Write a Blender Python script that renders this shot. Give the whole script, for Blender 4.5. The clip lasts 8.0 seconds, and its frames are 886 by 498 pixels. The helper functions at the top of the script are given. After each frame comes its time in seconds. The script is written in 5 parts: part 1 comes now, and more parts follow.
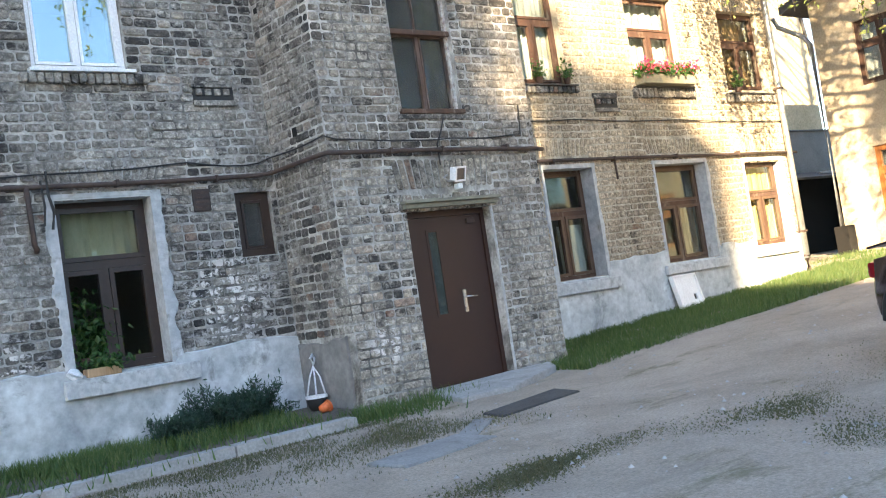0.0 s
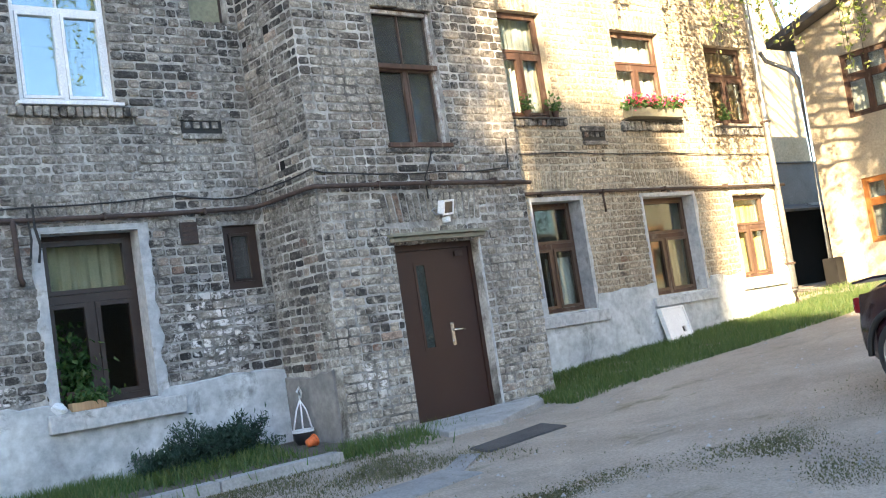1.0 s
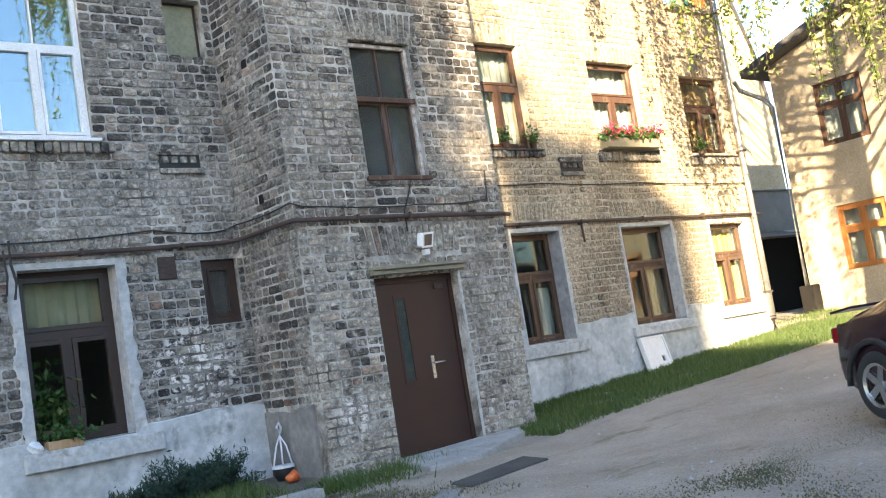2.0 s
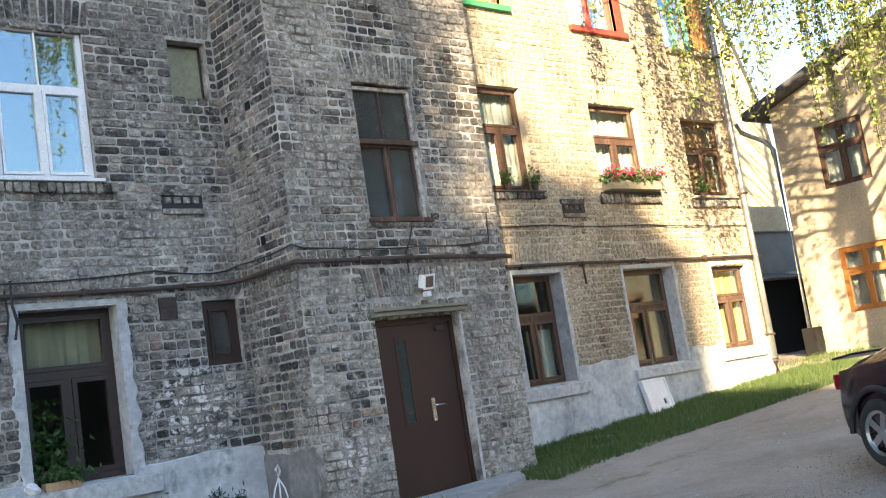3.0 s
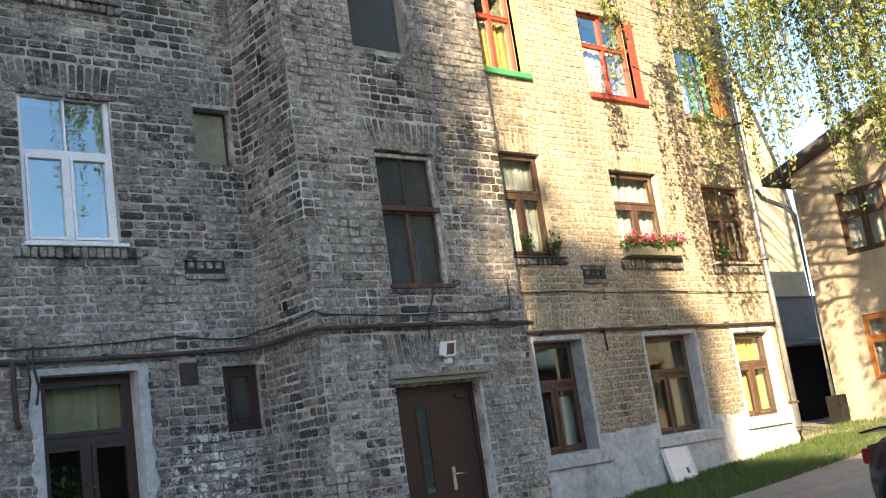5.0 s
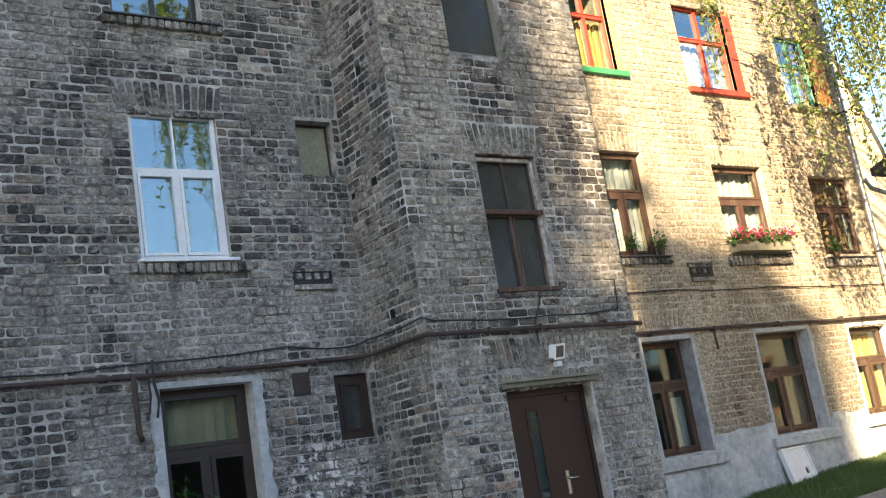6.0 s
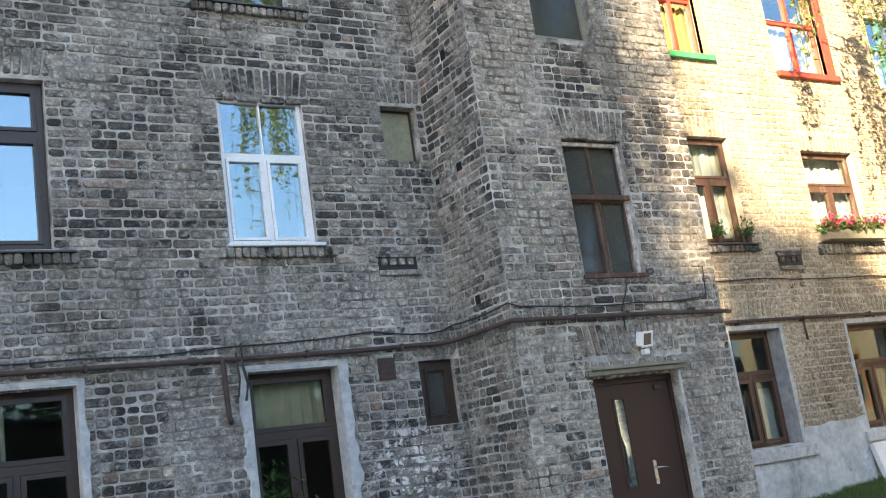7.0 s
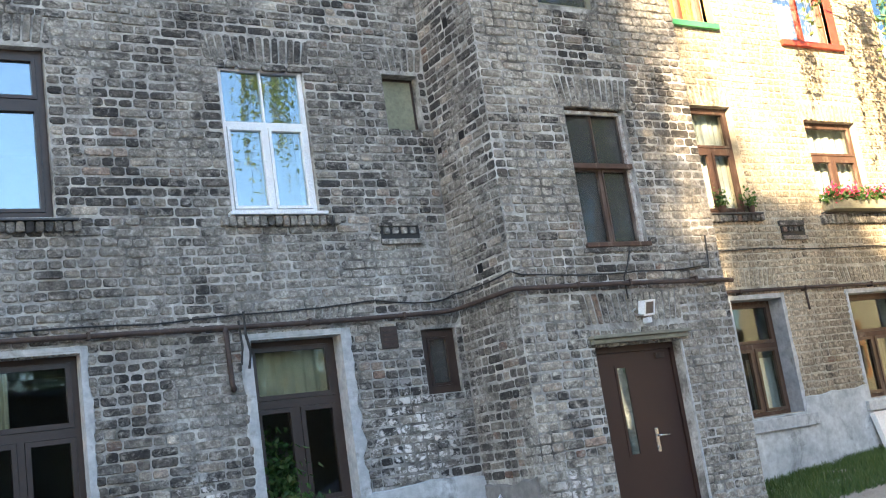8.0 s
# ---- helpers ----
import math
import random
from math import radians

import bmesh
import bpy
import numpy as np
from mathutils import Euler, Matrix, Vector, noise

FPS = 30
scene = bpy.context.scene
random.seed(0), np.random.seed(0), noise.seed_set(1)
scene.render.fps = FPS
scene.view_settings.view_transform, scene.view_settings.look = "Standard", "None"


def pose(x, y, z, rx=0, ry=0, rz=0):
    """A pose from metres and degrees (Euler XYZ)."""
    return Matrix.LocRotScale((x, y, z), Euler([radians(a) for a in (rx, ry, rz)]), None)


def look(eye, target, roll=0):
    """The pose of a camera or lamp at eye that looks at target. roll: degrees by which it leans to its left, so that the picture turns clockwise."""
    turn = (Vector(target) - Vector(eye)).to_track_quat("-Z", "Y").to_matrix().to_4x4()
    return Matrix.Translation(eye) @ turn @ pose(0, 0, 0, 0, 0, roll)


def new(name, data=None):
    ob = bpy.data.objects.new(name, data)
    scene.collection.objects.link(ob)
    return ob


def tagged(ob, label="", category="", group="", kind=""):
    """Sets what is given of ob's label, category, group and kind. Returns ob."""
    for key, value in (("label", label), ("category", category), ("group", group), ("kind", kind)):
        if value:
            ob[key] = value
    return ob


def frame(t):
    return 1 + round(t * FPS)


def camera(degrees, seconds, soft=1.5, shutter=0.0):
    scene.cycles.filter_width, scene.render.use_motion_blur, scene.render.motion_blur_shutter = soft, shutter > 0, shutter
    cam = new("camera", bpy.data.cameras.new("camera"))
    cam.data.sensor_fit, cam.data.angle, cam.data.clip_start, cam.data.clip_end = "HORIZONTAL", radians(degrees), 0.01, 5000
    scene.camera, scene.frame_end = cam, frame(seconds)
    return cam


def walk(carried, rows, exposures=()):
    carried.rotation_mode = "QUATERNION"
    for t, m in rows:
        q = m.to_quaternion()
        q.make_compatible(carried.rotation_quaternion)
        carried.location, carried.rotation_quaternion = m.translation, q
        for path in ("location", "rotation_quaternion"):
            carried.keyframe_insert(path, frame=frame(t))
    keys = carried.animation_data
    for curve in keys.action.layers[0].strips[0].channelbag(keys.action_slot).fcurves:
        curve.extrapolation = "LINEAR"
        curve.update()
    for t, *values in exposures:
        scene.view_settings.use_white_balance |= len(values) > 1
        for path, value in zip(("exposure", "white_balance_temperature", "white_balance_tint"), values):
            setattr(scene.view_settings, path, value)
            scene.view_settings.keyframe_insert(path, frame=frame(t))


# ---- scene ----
cam = camera(46.0, 8.0, 1.1)
PATH = [
    (0, (-5.816, -10.170, 1.111), (-4.5610, -8.6165, 1.2148), -8.65),
    (0.5, (-5.788, -10.207, 1.133), (-4.5269, -8.6577, 1.2313), -8.19),
    (1, (-5.781, -10.212, 1.157), (-4.5097, -8.6760, 1.3122), -8.58),
    (1.5, (-5.782, -10.207, 1.182), (-4.4914, -8.6898, 1.3567), -9.72),
    (1.7, (-5.783, -10.206, 1.193), (-4.4864, -8.6945, 1.3772), -9.54),
    (2.8, (-5.780, -10.219, 1.254), (-4.4702, -8.7293, 1.5104), -8.79),
    (3, (-5.778, -10.224, 1.265), (-4.4723, -8.7341, 1.5366), -8.80),
    (3.5, (-5.774, -10.238, 1.292), (-4.4754, -8.7500, 1.6046), -8.46),
    (4, (-5.775, -10.246, 1.315), (-4.4781, -8.7662, 1.6745), -8.03),
    (4.2, (-5.777, -10.245, 1.324), (-4.4830, -8.7663, 1.6942), -8.43),
    (5.3, (-5.825, -10.182, 1.351), (-4.5527, -8.6922, 1.7502), -8.39),
    (5.5, (-5.841, -10.158, 1.352), (-4.5892, -8.6529, 1.7595), -8.94),
    (6, (-5.889, -10.083, 1.349), (-4.7489, -8.4963, 1.7767), -9.42),
    (6.5, (-5.944, -9.993, 1.338), (-4.8720, -8.3602, 1.7696), -9.72),
    (7, (-5.994, -9.905, 1.318), (-4.9654, -8.2460, 1.7522), -8.45),
    (7.5, (-6.021, -9.850, 1.291), (-4.9924, -8.1884, 1.7172), -7.92),
    (8, (-6.001, -9.866, 1.259), (-4.9743, -8.1938, 1.6468), -8.45),
]
EXPOSURES = [(t, s, 6150, 11) for t, s in ((0.0, 2.98), (1.5, 2.93), (3.0, 2.59), (4.0, 2.27), (5.5, 2.12), (6.5, 2.42), (7.2, 2.73), (8.0, 2.88))]
walk(cam, [(t, look(eye, target, roll)) for t, eye, target, roll in PATH], EXPOSURES)

# ---- light ----
SUN_AZ, SUN_EL = 46.0, 21.0          # degrees behind the facade's normal, and up
TO_SUN = Vector((-math.sin(radians(SUN_AZ)) * math.cos(radians(SUN_EL)), -math.cos(radians(SUN_AZ)) * math.cos(radians(SUN_EL)), math.sin(radians(SUN_EL))))
world = bpy.data.worlds.new("world")
scene.world = world
world.use_nodes = True
wn = world.node_tree.nodes
sky = wn.new("ShaderNodeTexSky")
sky.sky_type, sky.sun_disc = "NISHITA", False
sky.sun_elevation, sky.sun_rotation = radians(SUN_EL), radians(180 + SUN_AZ)
sky.air_density, sky.dust_density, sky.ozone_density = 1.2, 0.6, 2.0
wn["Background"].inputs["Strength"].default_value = 0.085
world.node_tree.links.new(sky.outputs["Color"], wn["Background"].inputs["Color"])
sun_data = bpy.data.lights.new("sun", "SUN")
sun_data.energy, sun_data.angle, sun_data.color = 5.0, radians(0.5), (1.0, 0.75, 0.44)
sun = new("sun", sun_data)
sun.matrix_world = look(TO_SUN * 60, (0, 0, 0))


# ---- materials ----
def graph(name):
    m = bpy.data.materials.new(name)
    m.use_nodes = True
    return m, m.node_tree.nodes, m.node_tree.links, m.node_tree.nodes["Principled BSDF"]


def ramp(n, l, source, stops):
    r = n.new("ShaderNodeValToRGB")
    e = r.color_ramp.elements
    while len(e) < len(stops):
        e.new(0.5)
    for i, (p, c) in enumerate(stops):
        e[i].position = p
        e[i].color = (*c, 1) if len(c) == 3 else c
    l.new(source, r.inputs["Fac"])
    return r.outputs["Color"]


def noise_out(n, l, scale, detail=4.0, rough=0.6, stretch=(1, 1, 1), warp=0.0):
    g = n.new("ShaderNodeNewGeometry")
    mp = n.new("ShaderNodeMapping")
    mp.inputs["Scale"].default_value = stretch
    l.new(g.outputs["Position"], mp.inputs["Vector"])
    t = n.new("ShaderNodeTexNoise")
    t.inputs["Scale"].default_value, t.inputs["Detail"].default_value, t.inputs["Roughness"].default_value = scale, detail, rough
    t.inputs["Distortion"].default_value = warp
    l.new(mp.outputs["Vector"], t.inputs["Vector"])
    return t.outputs["Fac"]


def mixed(n, l, fac, a, b, mode="MIX"):
    m = n.new("ShaderNodeMix")
    m.data_type, m.blend_type = "RGBA", mode
    for s, v in ((m.inputs["Factor"], fac), (m.inputs["A"], a), (m.inputs["B"], b)):
        if isinstance(v, bpy.types.NodeSocket):
            l.new(v, s)
        elif isinstance(v, (int, float)):
            s.default_value = v
        else:
            s.default_value = (*v, 1)
    return m.outputs["Result"]


def bumped(n, l, bsdf, height, strength, distance):
    b = n.new("ShaderNodeBump")
    b.inputs["Strength"].default_value, b.inputs["Distance"].default_value = strength, distance
    l.new(height, b.inputs["Height"])
    l.new(b.outputs["Normal"], bsdf.inputs["Normal"])


def surf(name, dark, light, scale=3.0, rough=0.8, bump=0.3, dist=0.006, fine=60.0, metal=0.0, stretch=(1, 1, 1), spot=None, spot_scale=2.0, spot_at=(0.55, 0.7)):
    """A surface that varies from dark to light at two scales, with an optional stain colour."""
    m, n, l, b = graph(name)
    big = noise_out(n, l, scale, 6, 0.65, stretch)
    small = noise_out(n, l, fine, 3, 0.6, stretch)
    base = ramp(n, l, big, [(0.3, dark), (0.7, light)])
    grain = ramp(n, l, small, [(0.25, (0.72, 0.72, 0.72)), (0.75, (1.12, 1.12, 1.12))])
    col = mixed(n, l, 1.0, base, grain, "MULTIPLY")
    if spot:
        mask = ramp(n, l, noise_out(n, l, spot_scale, 8, 0.7, stretch, 0.4), [(spot_at[0], (0, 0, 0)), (spot_at[1], (1, 1, 1))])
        col = mixed(n, l, mask, col, spot)
    l.new(col, b.inputs["Base Color"])
    b.inputs["Roughness"].default_value, b.inputs["Metallic"].default_value = rough, metal
    if bump:
        both = mixed(n, l, 0.4, small, big)
        bumped(n, l, b, both, bump, dist)
    return m


# where old lime wash and pointing mortar are smeared over the bricks: centre, reach
SMEARED = (((-2.1, 0, 3.28), 0.95), ((-3.3, 0, 3.3), 0.85), ((-0.25, 0, 3.3), 0.7), ((-2.85, 0, 2.1), 0.6), ((-4.6, 0, 3.2), 0.7), ((2.75, -1.14, 1.6), 0.9), ((2.8, -1.14, 3.6), 0.7), ((-3.3, 0, 6.4), 0.7))
# remnants of white paint beside the low window and at the foot of the stair tower
PAINTED = (((-0.62, 0.0, 1.52), 0.75), ((0.55, -1.14, 0.78), 0.32), ((-3.0, 0.0, 1.05), 0.5))


def zone(n, l, places, inner=0.3):
    """One inside the given places, falling to nought at their reach."""
    pos = n.new("ShaderNodeNewGeometry").outputs["Position"]
    total = None
    for centre, reach in places:
        d = n.new("ShaderNodeVectorMath")
        d.operation = "DISTANCE"
        d.inputs[1].default_value = centre
        l.new(pos, d.inputs[0])
        near = ramp(n, l, d.outputs["Value"], [(reach * inner, (1, 1, 1)), (reach, (0, 0, 0))])
        total = near if total is None else mixed(n, l, 1.0, total, near, "LIGHTEN")
    return total


def brick_material(name, single, lime=0.0, tint=(1, 1, 1), cover=0.95):
    """Sooty old brick; each brick has its own tone, with smeared mortar and remnants of whitewash."""
    m, n, l, b = graph(name)
    if single:
        tone = n.new("ShaderNodeObjectInfo").outputs["Random"]
    else:
        tone = n.new("ShaderNodeNewGeometry").outputs["Random Per Island"]
    base = ramp(n, l, tone, [(0.0, (0.032, 0.031, 0.031)), (0.35, (0.060, 0.057, 0.055)), (0.62, (0.098, 0.092, 0.086)), (0.82, (0.165, 0.152, 0.138)),
                             (0.92, (0.30, 0.275, 0.24)), (0.965, (0.15, 0.088, 0.066)), (1.0, (0.50, 0.465, 0.41))])
    grain = ramp(n, l, noise_out(n, l, 60, 5, 0.7), [(0.28, (0.55, 0.55, 0.55)), (0.72, (1.4, 1.4, 1.4))])
    mottle = ramp(n, l, noise_out(n, l, 13, 5, 0.75, (1, 1, 1.5), 0.6), [(0.32, (0.45, 0.44, 0.43)), (0.5, (0.95, 0.94, 0.92)), (0.68, (1.75, 1.7, 1.6))])
    col = mixed(n, l, 1.0, mixed(n, l, 1.0, base, grain, "MULTIPLY"), mottle, "MULTIPLY")
    smear_big = noise_out(n, l, 1.3, 5, 0.6)
    smear_small = noise_out(n, l, 10, 7, 0.78, (1, 1, 1.5), 0.8)
    both = mixed(n, l, 0.46, smear_big, smear_small)
    both = mixed(n, l, 0.085, both, zone(n, l, SMEARED), "ADD")
    mask = ramp(n, l, both, [(0.47 - lime, (0, 0, 0)), (0.545 - lime, (cover,) * 3)])
    mortar = ramp(n, l, noise_out(n, l, 18, 7, 0.78), [(0.3, (0.085, 0.08, 0.072)), (0.48, (0.23, 0.215, 0.19)), (0.68, (0.58, 0.555, 0.51))])
    col = mixed(n, l, mask, col, mortar)
    soot = ramp(n, l, noise_out(n, l, 0.85, 6, 0.65, (1, 1, 0.6), 0.5), [(0.34, (0.52, 0.51, 0.50)), (0.64, (1.22, 1.20, 1.16))])
    col = mixed(n, l, 1.0, col, soot, "MULTIPLY")
    col = mixed(n, l, 1.0, col, tint, "MULTIPLY")
    fleck = ramp(n, l, noise_out(n, l, 6.5, 6, 0.75, (1, 1, 1.4), 0.3), [(0.505, (0, 0, 0)), (0.56, (1, 1, 1))])
    col = mixed(n, l, mixed(n, l, 1.0, zone(n, l, PAINTED, 0.35), fleck, "MULTIPLY"), col, (0.72, 0.69, 0.66))
    l.new(col, b.inputs["Base Color"])
    b.inputs["Roughness"].default_value = 0.93
    bumped(n, l, b, mixed(n, l, 0.5, noise_out(n, l, 38, 6, 0.7), smear_small), 0.9, 0.02)
    return m


M_BRICK = brick_material("sooty_brick", False, 0.0, (0.99, 1.0, 1.02))
M_BRICK_ONE = brick_material("sooty_brick_single", True, 0.0, (0.99, 1.0, 1.02))
M_LIMED = brick_material("limed_brick", False, 0.022, (1.16, 1.14, 1.11))
M_LIMED_ONE = brick_material("limed_brick_single", True, 0.022, (1.16, 1.14, 1.11))
# east wall copy with more lime; the sun's gold and brightness are in the tint
M_SUNTINT = brick_material("suntinted_brick", False, 0.10, (1.26, 1.13, 0.94), 0.95)
M_SUNTINT_ONE = brick_material("suntinted_brick_single", True, 0.085, (1.24, 1.11, 0.93))
M_MORTAR = surf("lime_mortar", (0.13, 0.125, 0.115), (0.62, 0.60, 0.56), 3.2, 0.95, 0.7, 0.014, 30, spot=(0.085, 0.078, 0.068), spot_scale=1.3, spot_at=(0.5, 0.62))
# mortar lightened and warmed the same way, as if sunlit
M_MORTAR_SUNTINT = surf("suntinted_lime_mortar", (0.22, 0.195, 0.15), (0.60, 0.54, 0.43), 3.2, 0.95, 0.7, 0.014, 30, spot=(0.16, 0.14, 0.11), spot_scale=1.3, spot_at=(0.55, 0.66))
M_PLASTER = surf("pale_cement_plaster", (0.32, 0.34, 0.352), (0.66, 0.68, 0.68), 1.9, 0.9, 0.25, 0.008, 11, spot=(0.21, 0.215, 0.21), spot_scale=1.7, spot_at=(0.56, 0.66))
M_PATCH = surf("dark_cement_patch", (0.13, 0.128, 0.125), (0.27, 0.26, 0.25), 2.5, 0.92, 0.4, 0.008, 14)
M_SURROUND = surf("grey_lime_surround", (0.34, 0.36, 0.38), (0.58, 0.585, 0.58), 3.0, 0.9, 0.25, 0.006, 14, spot=(0.24, 0.23, 0.21), spot_scale=3.0)
M_SILL = surf("worn_concrete_sill", (0.36, 0.38, 0.39), (0.60, 0.60, 0.59), 4.0, 0.88, 0.3, 0.006, 18, spot=(0.22, 0.22, 0.21), spot_scale=4)
M_BROWN = surf("dark_brown_frame_paint", (0.030, 0.018, 0.014), (0.048, 0.030, 0.023), 6, 0.42, 0.1, 0.002, 80)
M_DOOR = surf("brown_steel_door_paint", (0.033, 0.014, 0.0095), (0.043, 0.0185, 0.012), 1.2, 0.5, 0.04, 0.001, 90)
M_WHITE = surf("white_plastic", (0.74, 0.75, 0.77), (0.82, 0.83, 0.84), 4, 0.35, 0.03, 0.001, 60)
M_REDWOOD = surf("weathered_red_brown_wood", (0.050, 0.026, 0.018), (0.10, 0.052, 0.034), 8, 0.7, 0.4, 0.004, 70, stretch=(1, 1, 0.3), spot=(0.20, 0.16, 0.12), spot_scale=7)
M_STAIRWOOD = surf("grey_brown_old_wood", (0.05, 0.03, 0.022), (0.13, 0.085, 0.065), 8, 0.75, 0.4, 0.004, 70, stretch=(1, 1, 0.3), spot=(0.24, 0.20, 0.17), spot_scale=9)
M_OCHRE = surf("orange_varnished_wood", (0.32, 0.12, 0.03), (0.50, 0.22, 0.06), 7, 0.5, 0.2, 0.003, 60, stretch=(1, 1, 0.3))
M_MIDWOOD = surf("brown_varnished_wood", (0.062, 0.036, 0.023), (0.125, 0.074, 0.045), 7, 0.55, 0.2, 0.003, 60, stretch=(1, 1, 0.3))
M_RED = surf("red_orange_paint", (0.36, 0.045, 0.025), (0.48, 0.075, 0.04), 8, 0.55, 0.2, 0.003, 70)
M_GREEN = surf("green_paint", (0.05, 0.26, 0.10), (0.08, 0.36, 0.15), 8, 0.5, 0.2, 0.003, 70)
M_TEAL = surf("teal_paint", (0.07, 0.24, 0.20), (0.11, 0.32, 0.26), 8, 0.55, 0.2, 0.003, 70)
M_RUST = surf("rusty_iron_pipe", (0.045, 0.032, 0.028), (0.095, 0.064, 0.052), 9, 0.75, 0.4, 0.003, 80, metal=0.2)
M_ZINC = surf("weathered_zinc", (0.32, 0.33, 0.34), (0.50, 0.51, 0.52), 5, 0.42, 0.1, 0.002, 60, metal=0.7)
M_DARKZINC = surf("dark_sheet_metal", (0.05, 0.05, 0.055), (0.10, 0.10, 0.10), 6, 0.5, 0.15, 0.002, 60, metal=0.4)
M_CABLE = surf("black_cable", (0.012, 0.012, 0.013), (0.03, 0.03, 0.03), 10, 0.6, 0.1, 0.001, 90)
# near-black that stands in for deep shade; the corner guard wears it too
M_SHADE_GUARD_BLACK = surf("shade_and_guard_black", (0.003, 0.003, 0.003), (0.006, 0.005, 0.005), 5, 0.95, 0.2, 0.004, 40)
M_CHROME = surf("brushed_steel", (0.62, 0.62, 0.62), (0.75, 0.75, 0.74), 20, 0.25, 0.05, 0.001, 90, metal=1.0)
M_BOARD = surf("grey_green_board", (0.16, 0.15, 0.11), (0.26, 0.25, 0.19), 5, 0.8, 0.3, 0.004, 50, stretch=(0.3, 1, 1))
M_CONCRETE = surf("worn_concrete", (0.28, 0.275, 0.26), (0.43, 0.42, 0.40), 2.4, 0.92, 0.5, 0.008, 40, spot=(0.20, 0.19, 0.17), spot_scale=2.2)
M_PAVER = surf("sunken_paver", (0.20, 0.20, 0.20), (0.31, 0.305, 0.295), 2.4, 0.92, 0.5, 0.008, 40, spot=(0.15, 0.145, 0.13), spot_scale=2.2)
M_ASPHALT = surf("asphalt_patch", (0.045, 0.045, 0.047), (0.085, 0.083, 0.08), 3, 0.95, 0.6, 0.01, 70)
M_CURTAIN = surf("thin_white_curtain", (0.55, 0.54, 0.52), (0.72, 0.71, 0.69), 9, 0.9, 0.3, 0.01, 40, stretch=(1, 1, 0.05))
# grey-blue with warm flecks: the door pane's reflection put into a colour
M_PANEREFLECTION = surf("painted_pane_reflection", (0.10, 0.12, 0.13), (0.24, 0.27, 0.28), 9, 0.9, 0.3, 0.01, 40, spot=(0.45, 0.40, 0.34), spot_scale=5)
M_CREAM = surf("cream_blind", (0.52, 0.44, 0.30), (0.66, 0.57, 0.41), 3, 0.9, 0.1, 0.003, 40)
M_YELLOWCLOTH = surf("yellow_curtain", (0.62, 0.46, 0.14), (0.75, 0.58, 0.22), 8, 0.9, 0.3, 0.01, 40, stretch=(1, 1, 0.05))
M_TAN = surf("tan_curtain", (0.38, 0.24, 0.13), (0.52, 0.35, 0.20), 8, 0.9, 0.3, 0.01, 40, stretch=(1, 1, 0.05))
M_GREENPANE = surf("dull_green_board", (0.20, 0.205, 0.145), (0.28, 0.285, 0.20), 2.5, 0.6, 0.1, 0.002, 30)
M_ROOM = surf("dim_room_paint", (0.20, 0.18, 0.15), (0.26, 0.24, 0.20), 1.5, 0.9, 0.1, 0.003, 30)
M_STUCCO = surf("ochre_stucco", (0.52, 0.42, 0.26), (0.68, 0.58, 0.39), 0.9, 0.95, 0.5, 0.012, 22, spot=(0.30, 0.25, 0.18), spot_scale=1.2)
M_FARSTUCCO = surf("grey_beige_stucco", (0.33, 0.285, 0.215), (0.47, 0.41, 0.32), 0.8, 0.95, 0.5, 0.012, 22, spot=(0.27, 0.24, 0.20), spot_scale=1.0)
# grey that holds the shade on the wall above the shed
M_SHADEGREY = surf("shaded_wall_grey", (0.20, 0.20, 0.195), (0.30, 0.30, 0.29), 1.5, 0.95, 0.5, 0.01, 30)
M_ROOF = surf("tarred_roof", (0.06, 0.06, 0.065), (0.12, 0.12, 0.12), 2, 0.8, 0.3, 0.01, 30)
M_DARKWOOD = surf("tarred_boards", (0.018, 0.014, 0.012), (0.035, 0.028, 0.024), 5, 0.85, 0.3, 0.005, 40, stretch=(1, 1, 0.2))
M_BARK = surf("birch_bark", (0.10, 0.09, 0.08), (0.62, 0.60, 0.56), 6, 0.85, 0.4, 0.01, 30, stretch=(0.6, 0.6, 2.5))
# dark colour of the unseen blockers and garages behind the viewer
M_BEHIND = surf("unseen_blocker_dark", (0.06, 0.05, 0.04), (0.11, 0.09, 0.07), 0.8, 0.95, 0.3, 0.01, 20)


def leaf_material(name, a, b_, c):
    m, n, l, b = graph(name)
    tone = n.new("ShaderNodeNewGeometry").outputs["Random Per Island"]
    col = ramp(n, l, tone, [(0.0, a), (0.6, b_), (1.0, c)])
    l.new(col, b.inputs["Base Color"])
    b.inputs["Roughness"].default_value = 0.55
    tr = n.new("ShaderNodeBsdfTranslucent")
    l.new(mixed(n, l, 1.0, col, (1.3, 1.5, 0.7), "MULTIPLY"), tr.inputs["Color"])
    mx = n.new("ShaderNodeMixShader")
    mx.inputs["Fac"].default_value = 0.35
    l.new(b.outputs["BSDF"], mx.inputs[1])
    l.new(tr.outputs["BSDF"], mx.inputs[2])
    l.new(mx.outputs["Shader"], n["Material Output"].inputs["Surface"])
    return m


M_LEAF = leaf_material("birch_leaf", (0.08, 0.12, 0.03), (0.17, 0.21, 0.07), (0.34, 0.32, 0.11))
M_JUNIPER = leaf_material("juniper_needles", (0.018, 0.042, 0.032), (0.03, 0.065, 0.048), (0.055, 0.095, 0.075))
M_DARKLEAF = leaf_material("dark_tree_leaf", (0.015, 0.03, 0.01), (0.03, 0.05, 0.015), (0.05, 0.07, 0.02))
M_DRYGRASS = leaf_material("trodden_turf", (0.07, 0.075, 0.04), (0.11, 0.105, 0.06), (0.16, 0.145, 0.09))
M_GRASS = leaf_material("grass_blades", (0.045, 0.085, 0.02), (0.075, 0.13, 0.035), (0.16, 0.18, 0.07))
